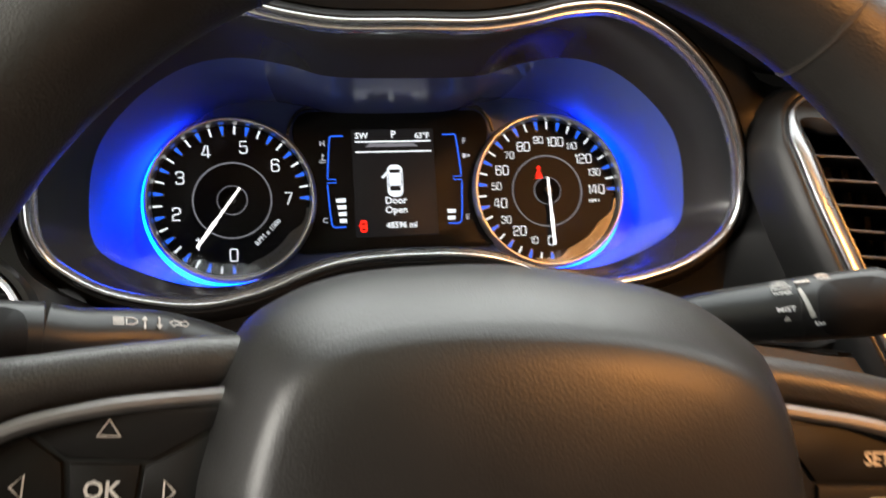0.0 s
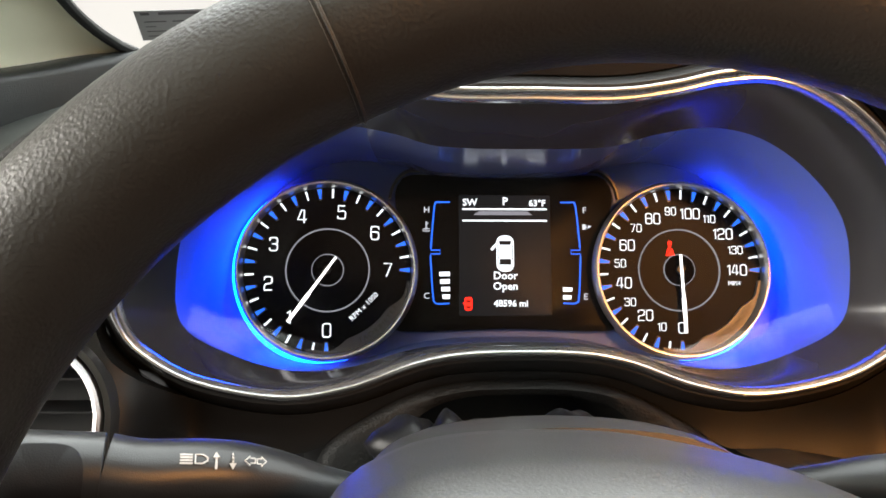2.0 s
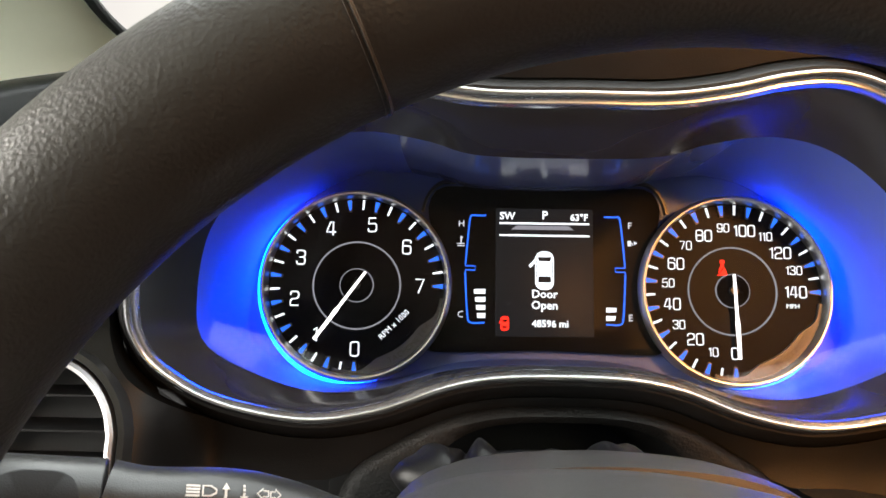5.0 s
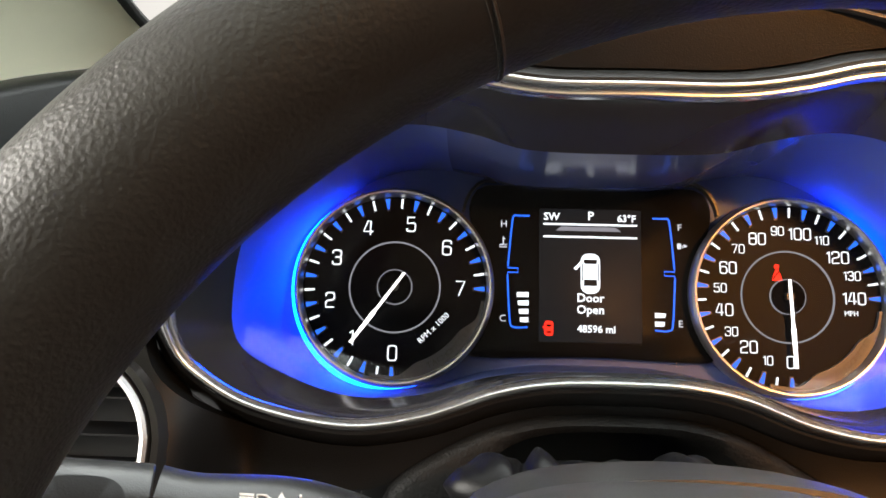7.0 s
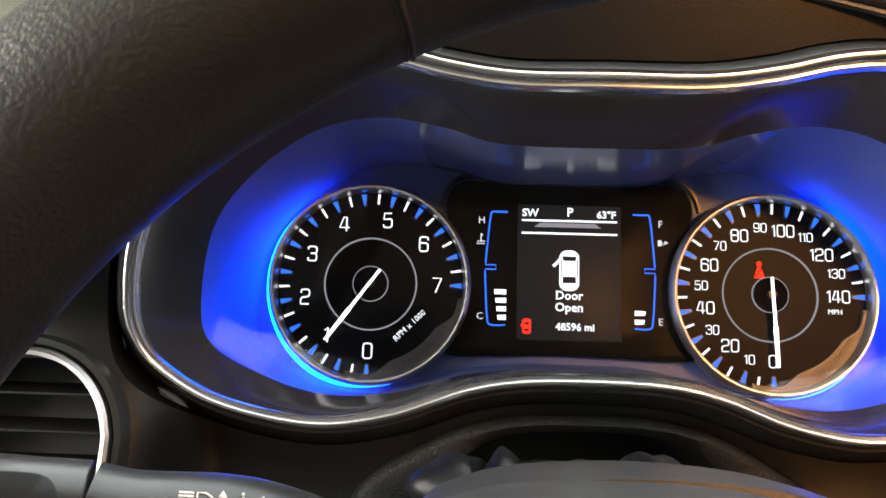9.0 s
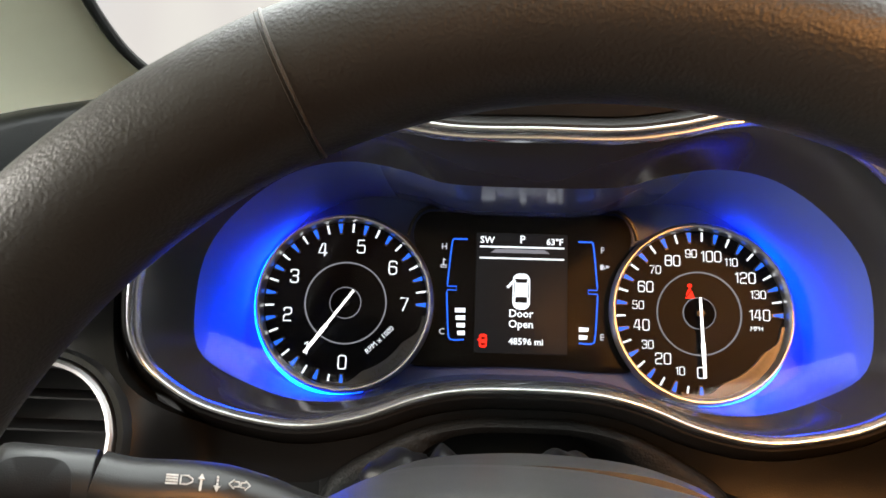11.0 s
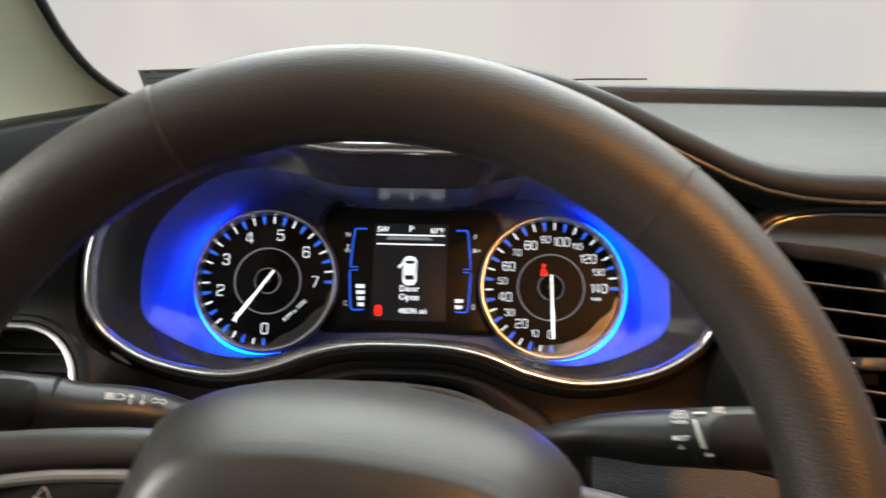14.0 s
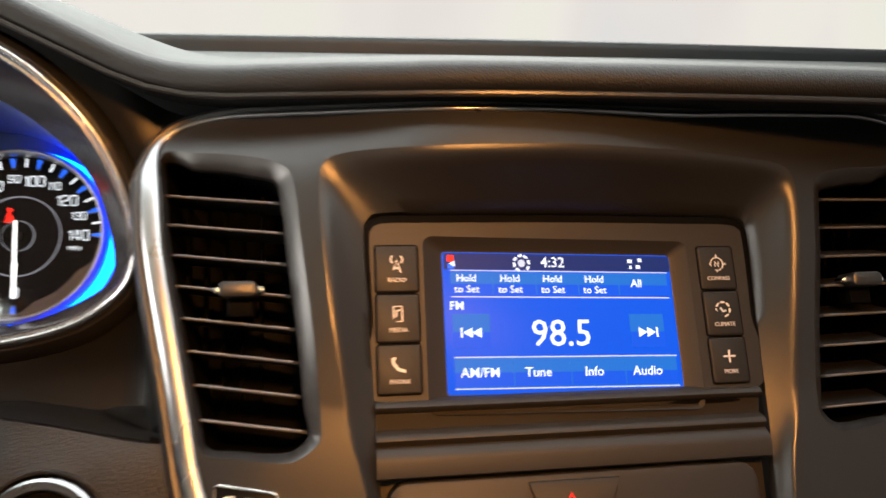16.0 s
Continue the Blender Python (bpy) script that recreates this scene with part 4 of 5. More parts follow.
def vent(loop, knob_at, name_label, deep_slat):
    ob = thing("air_vent", name_label, "air vent", (knob_at[0], -.125, -.058), group="center air vents")
    away = offset(loop, 1.0) - loop
    left_side = loop[:, 0].mean() < MID
    inset = [.0062 * max(n[1], 0) + .0018 * max(-n[1], 0) + .0062 * max(n[0] if left_side else -n[0], 0) + .0004 for n in away]
    shift = away * np.array(inset)[:, None]
    shift = sum(np.roll(shift, k, 0) for k in range(-5, 6)) / 11
    inner = loop - shift
    mid = lambda k: loop * (1 - k) + inner * k
    part("frame", loft([[(x, front(x, z), z) for x, z in loop], [(x, front(x, z) + .0006, z) for x, z in mid(.18)], [(x, front(x, z) + .0045, z) for x, z in mid(.88)],
                        [(x, front(x, z) + .006, z) for x, z in inner], [(x, front(x, z) + .010, z) for x, z in inner]]), M_VENT, ob, "dark frame of the vent", sharp=50)
    # depth shade of throat and vanes comes from their near-black colour
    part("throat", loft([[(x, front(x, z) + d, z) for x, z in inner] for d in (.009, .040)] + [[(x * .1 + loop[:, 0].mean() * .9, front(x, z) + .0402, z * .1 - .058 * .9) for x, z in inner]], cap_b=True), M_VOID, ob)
    zs = [(-.0069 if left_side else -.0135) - .0139 * k for k in range(8)]
    for z in zs:
        xs = inner[np.abs(inner[:, 1] - z) < .006][:, 0]
        x0, x1 = xs.min() + .0004, xs.max() - .0004
        tilt = .145 if left_side else -.03
        bm = loft([[(x, front(x, z) + dy, z + dz - tilt * (x - x0)) for x in np.linspace(x0, x1, 8)] for dy, dz in ((.0056, -.0002), (.0056, .0010), (.024, deep_slat), (.024, deep_slat - .0010), (.0056, -.0002))], closed=False)
        slat = part("slat", bm, M_SLAT, ob, sharp=60)
        part("slat_edge_lit", loft([[(x, front(x, z) + dy, z + dz - tilt * (x - x0)) for x in np.linspace(x0 + .002, x1 - .002, 8)] for dy, dz in ((.0056, -.0001), (.0050, .0001), (.0048, .0005), (.0052, .0009), (.0062, .0011))], closed=False), M_EDGE_LIT, slat, "shiny front edge, highlight put in its paler grey", sharp=60)
    for k in range(5):
        x = inner[:, 0].min() + .010 + .0085 * k
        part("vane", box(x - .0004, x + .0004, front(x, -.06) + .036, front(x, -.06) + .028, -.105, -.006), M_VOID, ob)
    kx, kz = knob_at
    kn = part("knob", plate(rrect(kx, kz, .0150, .0068, .0022), front(kx, kz) + .008, front(kx, kz) - .0040, .0016), M_BLACK, ob, "black sliding knob")
    for sx in (-1, 1):
        part("knob_tip", plate(rrect(kx + sx * .0088, kz, .0030, .0026, .0010), front(kx, kz) + .006, front(kx, kz) - .0006, .0008), M_BRIGHT, kn, "bright tip")
    part("knob_stem", plate(rrect(kx, kz - .0068, .0105, .0080, .001), front(kx, kz) + .012, front(kx, kz) + .0030, .001), M_VOID, kn)
    return ob


vent(VENT, (.2457, -.0522), "black slatted air vent with a center knob", .0)
vent(VENT_R, (2 * MID + .004 - .2470, -.0525), "black slatted air vent with a center knob", .006)

# radio
radio = thing("car_radio", "car radio with a lit blue touchscreen and side buttons", "radio", (MID, -.13, -.07))


def level(x, z):
    """The radio's own drawing set on the panel, which drops a little towards the passenger."""
    return .337 + (x - .337) * (.966 if x > .337 else 1.0), z - .0006 - .020 * (x - .337)


SCR = np.array([level(*p) for p in rrect(.3866, -.0667, .1112, .0620, .0015)])
scr_out = np.array([level(*p) for p in rrect(.3862, -.0675, .1275, .0760, .004)])
FRONT = spline([(.2994, -.032), (.3010, -.0260), (.306, -.0242), (.330, -.0238), (.386, -.0234), (.442, -.0238), (.468, -.0242), (.4740, -.0262), (.4755, -.032), (.4745, -.066), (.4720, -.1002), (.386, -.1000), (.3014, -.0992), (.3006, -.066)], 140)
part("fascia", sheet(FRONT, [scr_out], deep, .006), M_RADIO, radio, "dark satin radio front")
# a black strip draws the shade of the gap round the front
part("seam", loft([[(x, deep(x, z) + d, z) for x, z in offset(FRONT, o)] for o, d in ((.0036, .0035), (.0036, .0012), (-.0003, .0006), (-.0003, .003))]), M_VOID, radio, "black strip for the shaded gap round the radio")
part("screen_frame", loft([[(x, deep(x, z) + d, z) for x, z in lp] for lp, d in ((scr_out, 0), (offset(scr_out, -.001), .0006), (offset(SCR, .0016), .0040), (SCR, .0044))]), M_RADIO, radio, "sloping dark frame of the screen", sharp=50)
screen = part("screen", plate(SCR, .006, .0043, .0002, deep), M_SCREEN, radio, "blue lit touchscreen")
sy = lambda x, z: deep(x, z) + .0041


def on_screen(name, bm_loop, mat, label="", lift=0.0):
    return part(name, poly3(bm_loop, lift), mat, screen, label)


def poly3(loop, lift=0.0):
    bm, loop = bmesh.new(), [level(*p) for p in loop]
    a = [bm.verts.new((x, sy(x, z) - .0001 - lift, z)) for x, z in loop]
    b = [bm.verts.new((x, sy(x, z) + .0001 - lift, z)) for x, z in loop]
    bm.faces.new(a)
    bm.faces.new(b[::-1])
    for i in range(len(a)):
        j = (i + 1) % len(a)
        bm.faces.new((a[j], a[i], b[i], b[j]))
    return bm


rect = lambda x0, x1, z0, z1: [(x0, z0), (x1, z0), (x1, z1), (x0, z1)]
on_screen("status_strip", rect(.3318, .4418, -.0435, -.0362), M_SCREEN3)
on_screen("preset_strip", rect(.3345, .4398, -.0555, -.0447), M_SCREEN2)
on_screen("preset_strip_low", rect(.3345, .4398, -.0555, -.0500), M_SCREEN, lift=.0002)
on_screen("menu_strip", rect(.3345, .4398, -.0952, -.0822), M_SCREEN2)
on_screen("menu_strip_low", rect(.3345, .4398, -.0945, -.0885), M_SCREEN, lift=.0002)
for z0, z1 in ((-.0560, -.0555), (-.0442, -.0438), (-.0822, -.0817), (-.0955, -.0950)):
    on_screen("rule", rect(.3345, .4400, z0, z1), M_DIM2, lift=.0003)
for x0 in (.3345, .4185):
    on_screen("key", rect(x0, x0 + .0170, -.0782, -.0632), M_SCREEN2, lift=.0001)
    on_screen("key_low", rect(x0, x0 + .0170, -.0782, -.0712), M_SCREEN, lift=.0002)
for x in (.3612, .3880, .4140):
    on_screen("divider", rect(x - .0002, x + .0002, -.0940, -.0830), M_SCREEN2, lift=.0004)
for x in (.3540, .3745, .3950, .4150):
    on_screen("divider", rect(x - .0002, x + .0002, -.0545, -.0455), M_SCREEN2, lift=.0004)


def screen_text(s, h, x, z, mat=None):
    x, z = level(x, z)
    words("text", s, h, 0, 0, 0, mat or M_INK, screen, m=Matrix.Translation((x - .0022, sy(x, z) - .0006, z)) @ pose(0, 0, 0, 90, 1.0, math.degrees(math.atan(.08))), bold=.00002)


for s, h, x, z in (("4:32", .0066, .3855, -.0400), ("FM", .0052, .3390, -.0598), ("98.5", .0166, .3872, -.0722), ("All", .0050, .4262, -.0492),
                   ("AM/FM", .0058, .3482, -.0886), ("Tune", .0058, .3748, -.0886), ("Info", .0058, .4012, -.0886), ("Audio", .0058, .4272, -.0886)):
    screen_text(s, h, x, z)
for x in (.3440, .3644, .3848, .4052):
    screen_text("Hold", .0046, x, -.0475)
    screen_text("to Set", .0046, x, -.0524)
for s, x in ((-1, .3432), (1, .4268)):
    for d in (0, .0042):
        on_screen("skip_mark", [(x + s * (d - .0042), -.0692), (x + s * d, -.0714), (x + s * (d - .0042), -.0736)], M_INK, lift=.0005)
    on_screen("skip_bar", rect(x + s * .0049 - .0004, x + s * .0049 + .0004, -.0736, -.0692), M_INK, lift=.0005)
on_screen("red_mark", rect(.3335, .3362, -.0400, -.0372), M_RED, lift=.0003)
on_screen("blue_mark", rect(.3335, .3362, -.0432, -.0412), M_BLUE, lift=.0003)
on_screen("white_mark", [(.3340, -.0410), (.3366, -.0396), (.3366, -.0424)], M_INK, lift=.0005)


def fan(cx, cz, r):
    for k in range(8):
        a = radians(45 * k + 10)
        if 235 < 45 * k + 10 < 305:
            continue
        on_screen("fan_mark", [(cx + q * math.cos(a + d), cz + q * math.sin(a + d)) for q, d in ((r, -.26), (r, .26), (r * .72, .26), (r * .72, -.26))], M_INK, lift=.0004)
    on_screen("fan_mark", [(cx + r * .42 * math.cos(a), cz + r * .42 * math.sin(a)) for a in np.linspace(0, 6.28, 8, endpoint=False)], M_DIM2, lift=.0004)


fan(.3682, -.0405, .0042)
for dx, dz, w in ((-.0028, .0012, .0022), (.0024, .0018, .0018), (.0012, -.0014, .0020), (-.0026, -.0016, .0012)):
    on_screen("seat_mark", rect(.4245 + dx - w / 2, .4245 + dx + w / 2, -.0400 + dz - .0008, -.0400 + dz + .0008), M_INK, lift=.0004)

for side, marks in ((0, ("RADIO", "MEDIA", "PHONE")), (1, ("COMPASS", "CLIMATE", "MORE"))):
    for k, s in enumerate(marks):
        z1 = (-.0352 if side else -.0344) - .0212 * k
        z0 = z1 - .0200
        if side:
            loop = rrect(.4600, (z0 + z1) / 2, .0176, .0200, .0012)
        else:
            loop = rrect(.3108, (z0 + z1) / 2, .0182, .0200, .0012)
        cx = loop[:, 0].mean()
        # black plate behind the button, painted in place of a shaded gap
        part("button_gap_shade", plate(offset(loop, .0006), .004, -.0002, .0001, deep), M_VOID, radio)
        bt = part("button", plate(loop, .004, -.0010, .0007, deep), M_BUTTON, radio, "flat dark button with a grey symbol")
        at = lambda x, z: Matrix.Translation((x, deep(x, z) - .0013, z)) @ pose(0, 0, 0, 90, 0, math.degrees(math.atan(.08)))
        words("text", s, .0026, 0, 0, 0, M_MARK, bt, m=at(cx, z0 + .0050))
        c = np.array((cx, z0 + .0118))
        L = lambda pts, w=.0006, closed=False: part("symbol", stroke([tuple(c + np.array(p)) for p in pts], w, deep(*c) - .0013, closed), M_MARK, bt)
        if s == "RADIO":
            L([(-.0018, -.0036), (0, .0020), (.0018, -.0036)])
            L([(-.0012, -.0016), (.0012, -.0016)])
            for g in (-1, 1):
                L([(g * .0018, .0006), (g * .0026, .0022), (g * .0018, .0038)])
        elif s == "MEDIA":
            L([(-.0018, -.0032), (.0018, -.0032), (.0018, .0032), (-.0018, .0032)], closed=True)
            L([(-.0006, -.0012), (-.0006, .0014), (.0010, .0016)])
        elif s == "PHONE":
            L([(-.0026, .0030), (-.0024, .0006), (-.0004, -.0018), (.0026, -.0026)], .0012)
            L([(-.0026, .0028), (-.0014, .0026)], .0010)
        elif s == "COMPASS":
            L([(.0030 * math.cos(a), .0030 * math.sin(a)) for a in np.linspace(0, 6.283, 20, endpoint=False)], .0005, True)
            L([(-.0009, -.0012), (-.0009, .0012), (.0009, -.0012), (.0009, .0012)], .0005)
            for a in (0, 90, 180, 270):
                L([(.0030 * math.cos(radians(a)), .0030 * math.sin(radians(a))), (.0044 * math.cos(radians(a)), .0044 * math.sin(radians(a)))], .0007)
        elif s == "CLIMATE":
            for k2 in range(7):
                a = radians(-60 + 50 * k2)
                L([(.0034 * math.cos(a - .3), .0034 * math.sin(a - .3)), (.0034 * math.cos(a + .3), .0034 * math.sin(a + .3))], .0008)
            L([(-.0012, .0008), (0, -.0010), (.0014, -.0004)], .0008)
        else:
            L([(-.0028, 0), (.0028, 0)], .0008)
            L([(0, -.0028), (0, .0028)], .0008)

# ledges, tray lid and hazard switch under the radio
def bar(name, prof, x0, x1, mat, parent, label=""):
    bm = loft([[(x, deep(x, z) + d, z) for z, d in prof] for x in np.linspace(x0, x1, 12)], closed=False)
    return part(name, bm, mat, parent, label, sharp=50)


bar("ledge", [(-.0985, .003), (-.0995, .0002), (-.1005, -.0022), (-.1020, -.0030), (-.1032, -.0024), (-.1045, .0010), (-.1110, .0022), (-.1125, -.0012), (-.1135, -.0030), (-.1150, -.0032), (-.1162, -.0020), (-.1172, -.0010), (-.1200, -.0042), (-.1230, -.0050), (-.1290, -.0042), (-.1300, -.002), (-.1300, .006), (-.2150, .010)], .3005, .4725, M_RADIO, stack, "stepped satin ledges under the radio")
tray = thing("switch_panel", "dark switch panel with a red hazard light button", "switch panel", (MID, -.13, -.145))
part("panel", plate(rrect(.3845, -.1500, .160, .038, .008), .008, -.0036, .0016, deep), M_RADIO, tray)
hz = part("hazard_button", plate(np.array([(.3615, -.1335), (.4005, -.1335), (.3955, -.1490), (.3920, -.1520), (.3700, -.1520), (.3665, -.1490)]), -.002, -.0052, .0012, deep), M_BUTTON, tray, "hazard switch with a red triangle")
hy = deep(.379, -.143) - .0056
part("triangle", stroke([(.3740, -.1468), (.3790, -.1388), (.3840, -.1468)], .0013, hy, True), M_HAZARD, hz, "red triangle outline")
part("triangle", stroke([(.3770, -.1452), (.3790, -.1420), (.3810, -.1452)], .0008, hy, True), M_HAZARD, hz)
ind = thing("airbag_indicator", "small chrome-edged indicator with pale lamps", "indicator", (.251, -.13, -.134))
iy = lambda x, z: front(x, z)
part("body", plate(np.array([(x, z - .18 * (x - .251)) for x, z in rrect(.251, -.134, .0230, .0085, .0016)]), .004, -.0014, .0008, iy), M_GLOSS, ind)
part("rim", ring_plate(np.array([(x, z - .18 * (x - .251)) for x, z in rrect(.251, -.134, .0242, .0095, .0018)]), np.array([(x, z - .18 * (x - .251)) for x, z in rrect(.251, -.134, .0228, .0082, .0015)]), .003, -.0018, iy), M_BRIGHT, ind)
for k, s in enumerate((.0038, .0040, .0034)):
    x = .2450 + .0062 * k
    z = -.1345 - .18 * (x - .251)
    part("lamp", plate(rrect(x, z, s, .0034, .0004), -.001, -.0019, .0002, iy), M_MARK, ind, "pale lamp")

# ---------------------------------------------------------------- dashboard
CREST = [(-.46, -.050, -.085), (-.40, -.0590, -.060), (-.32, -.0800, -.020), (-.275, -.0932, .0048), (-.253, -.1002, .0180), (-.235, -.1055, .0286), (-.219, -.1085, .0385), (-.200, -.1075, .0530), (-.160, -.105, 0.0800), (-.128, -.105, 0.0960), (-.096, -.105, 0.1080), (-.040, -.105, 0.1200),
         (.0, -.105, .1235), (.040, -.105, 0.1200), (.096, -.105, 0.1080), (.128, -.105, 0.0960), (.160, -.105, 0.0800), (.195, -.107, .0625), (.225, -.114, .0535), (.265, -.126, .0490), (.30, -.135, .0462), (.38, -.145, .0430), (.60, -.142, .0400), (.90, -.13, .032)]
crest = spline(CREST, 150, False)


def pad_level(x):
    k = ramp(x, -.20, -.02)
    return (.104 - .054 * ramp(-x, .15, .37)) * (1 - k) + .083 * k


def pad_end(x):
    return .205 + .158 * ramp(x, -.26, -.02)


dash = solid("dashboard", loft([[car(p) + Vector((0, d, dz)) for p in crest] for d, dz in ((-.004, -.0012), (0, 0), (.006, .0012), (.014, .0016))] +
                               [[Vector((p[0], car(p)[1] + .014 + (pad_end(p[0]) - car(p)[1] - .014) * s, (car(p)[2] + .0016) * (1 - k) + pad_level(p[0]) * k)) for p in crest] for s, k in ((.15, .12), (.35, .5), (.6, .85), (.8, .97), (1.0, 1.0))], closed=False), M_PAD,
             "dark grey grained dashboard top", "dashboard", CAR, kind="structure", sharp=60)
part("front_roll", loft([[car((p[0], p[1] - a, p[2] - b)) for p in crest] for a, b in ((-.034, .0060), (-.010, .0150), (.006, .0180), (.0105, .0172), (.0135, .0145), (.0145, .0110), (.0138, .0070), (.0110, .0034), (.0060, .0010), (.0000, .0000), (-.004, .0004))], closed=False), M_ROLL_SHADED, dash, "padded front edge, shade put in its dark colour", sharp=60)
part("edge_bead", tube([car((p[0], p[1] - .0118, p[2] - .0182)) for p in crest[::2]], [.0014] * len(crest[::2]), n=8), M_PANEL, dash, "smooth bead under the padded edge")
# raised lip between the pad and the windscreen, turning back along the door
LIP = [(-.400, .060, .066), (-.385, .110, .0795), (-.365, .150, .0850), (-.335, .185, .0880), (-.295, .212, .0920), (-.20, .262, .0950), (-.06, .350, .0985), (.05, .370, .0993), (.20, .373, .0993), (.40, .372, .0993), (.60, .364, .0985), (.95, .330, .0955)]
lip = spline(LIP, 120, False)
lip_in = [Vector(p) + Vector((.020, -.006, 0)) * ramp(-p[0], .25, .33) + Vector((0, -.012, 0)) for p in lip]
lip_at = lambda q, p, f, dz: Vector((q[0] * (1 - f) + p[0] * f, q[1] * (1 - f) + p[1] * f, q[2] * (1 - f) + p[2] * f + dz))
part("rear_lip", loft([[lip_at(q, p, f, dz) for q, p in zip(lip_in, lip)] for f, dz in ((0, -.045), (0, -.0075), (.06, -.0040), (.2, -.0014), (.45, 0), (1.0, 0))] +
                      [[Vector((p[0] - .02 * ramp(-p[0], .3, .36), p[1] + .02, p[2] - .002)) for p in lip]], closed=False), M_LIP, dash, "dark rim along the windscreen", sharp=60)
# front of the dash round the cluster
EDGE_IN = [(p[0], p[2] - .0165) for p in crest if -.32 < p[0] < .585]
hole = offset(hood, .0080)
LV = spline(rrect(-.2400, -.1005, .1000, .1150, .034, 10), 160)
LVO = offset(LV, .0064)
ARCH = spline(mirrored([(0, -.0600), (.030, -.0612), (.055, -.0675), (.078, -.0795), (.092, -.0885), (.099, -.1000), (.104, -.130), (.106, -.200)]), 90)
ARCH = np.array([p for p in ARCH if p[0] < 0 and p[1] > -.199] + [p for p in ARCH if p[0] >= 0 and p[1] > -.199])


def fascia_y(x, z):
    k = ramp(x, .184, .212)
    y = (hood_y(z) + .0075) * (1 - k) + (front(max(x, .206), z) + .017) * k - .018 * ramp(-x, .175, .235)
    y -= .030 * ramp(-z, .070, .150) * (1 - k)
    if x < -.13:
        d = float(np.min(np.hypot(LV[:, 0] - x, LV[:, 1] - z))) if not inside((x, z), LV) else 0.0
        k = 1 - ramp(d, .007, .034)
        y = y * (1 - k) + (-.085 + .10 * (z + .06) + .003) * k
    return y


low_r = [(.585, .0215), (.585, .0205), (.300, .0205), (.262, .0235), (.237, .0250), (.216, .0215), (.2065, .014), (.2050, .004), (.2085, -.020), (.2140, -.048), (.2205, -.080), (.2240, -.112), (.205, -.1085), (.166, -.1005), (.130, -.0945), (.104, -.0945)]
outer = [tuple(p) for p in EDGE_IN] + low_r[1:]
arch_top = [(x, z) for x, z in ARCH if z > -.0945]
arch_top.sort(key=lambda p: -p[0])
outer += arch_top + [(-.104, -.0945), (-.125, -.0950), (-.138, -.102), (-.145, -.130), (-.148, -.180), (-.32, -.180)]
fasc = part("fascia", sheet(outer, [hole, LVO], fascia_y, .006, .012), M_FASCIA, dash, "dark plastic panel round the instruments")
fasc.parent = None
fasc.matrix_world = DASH
tagged(fasc, "dark plastic dashboard panel round the instruments", "dashboard panel", kind="structure")
fasc["base"] = (0, 0, 0)
part("cluster_gasket", loft([hoop(hood, hood_y, o, f) for o, f in ((.0008, .004), (.0012, .0016), (.0026, .0014), (.0046, .0032), (.0074, .0080), (.0110, .0180), (.0140, .0320))]), M_BLACK, cluster, "black edge outside the chrome trim")
band = [(x, z) for x, z in ARCH]
thin = lambda x: .90 - .15 * ramp(abs(x), .025, .085)
part("column_arch", loft([[(x, fascia_y(x, z) + .001, z) for x, z in band], [(x * .985, fascia_y(x, z) - .004, z - .0012) for x, z in band], [(x * .95, fascia_y(x, z) - .006, z - .0040) for x, z in band], [(x * thin(x), fascia_y(x, z) - .004, z - .0068) for x, z in band],
                          [(x * (thin(x) - .02), fascia_y(x, z) + .030, z - .0085) for x, z in band], [(x * .70, fascia_y(x, z) + .075, z - .009) for x, z in band]], closed=False), M_ARCH, fasc, "grained arch over the steering column", sharp=60)
ledge_x = np.linspace(.106, .2235, 24)
fas_z = lambda x: float(np.interp(x, (.104, .130, .166, .205, .224), (-.0945, -.0945, -.1005, -.1085, -.112)))
part("lower_edge", loft([[(x, fascia_y(x, fas_z(x)) + .0005, fas_z(x)) for x in ledge_x], [(x, fascia_y(x, fas_z(x)) - .006, fas_z(x) - .0010) for x in ledge_x],
                         [(x, -.110 - .010 * ramp(x, .10, .22), fas_z(x) - .0030) for x in ledge_x], [(x, -.108 - .010 * ramp(x, .10, .22), fas_z(x) - .0080) for x in ledge_x]], closed=False), M_FASCIA, fasc, "rounded lower edge of the panel", sharp=60)
part("column_well", box(-.12, .12, .060, .055, -.26, -.05), M_BLACK, fasc)

# lower panel with the start button
low_y = lambda x, z: -.112 + .10 * (z + .11) - .004 * ramp(-z, .108, .122) - .010 * ramp(x, .10, .22)
for sx in (1, -1):
    lp = [(sx * x, z) for x, z in ((.2300, -.1165), (.205, -.1125), (.166, -.1045), (.130, -.0985), (.110, -.0980), (.107, -.140), (.110, -.260), (.270, -.260), (.262, -.190), (.245, -.145))]
    hol = [circle(.1705, -.1470, .0255, 48)] if sx > 0 else []
    ly = (lambda x, z: low_y(x, z)) if sx > 0 else (lambda x, z: low_y(-x, z) + .012)
    o = solid("dash_lower_panel", sheet(spline(lp, 120), hol, ly, .007, .018), M_DASH, "grained dark lower dashboard panel", "dashboard panel", DASH, kind="structure", sharp=50)
start = thing("start_button", "round engine start button with a silver ring", "button", (.1705, -.115, -.147))
sb = low_y(.1705, -.147)
part("collar", turned(.1705, -.147, [(.0262, sb + .003), (.0258, sb - .0010), (.0248, sb - .0008), (.0235, sb + .004)]), M_BLACK, start)
part("ring", turned(.1705, -.147, [(.0238, sb + .005), (.0232, sb - .0024), (.0222, sb - .0034), (.0192, sb - .0030), (.0182, sb - .0014), (.0180, sb + .004)]), M_STRIP, start, "satin silver ring")
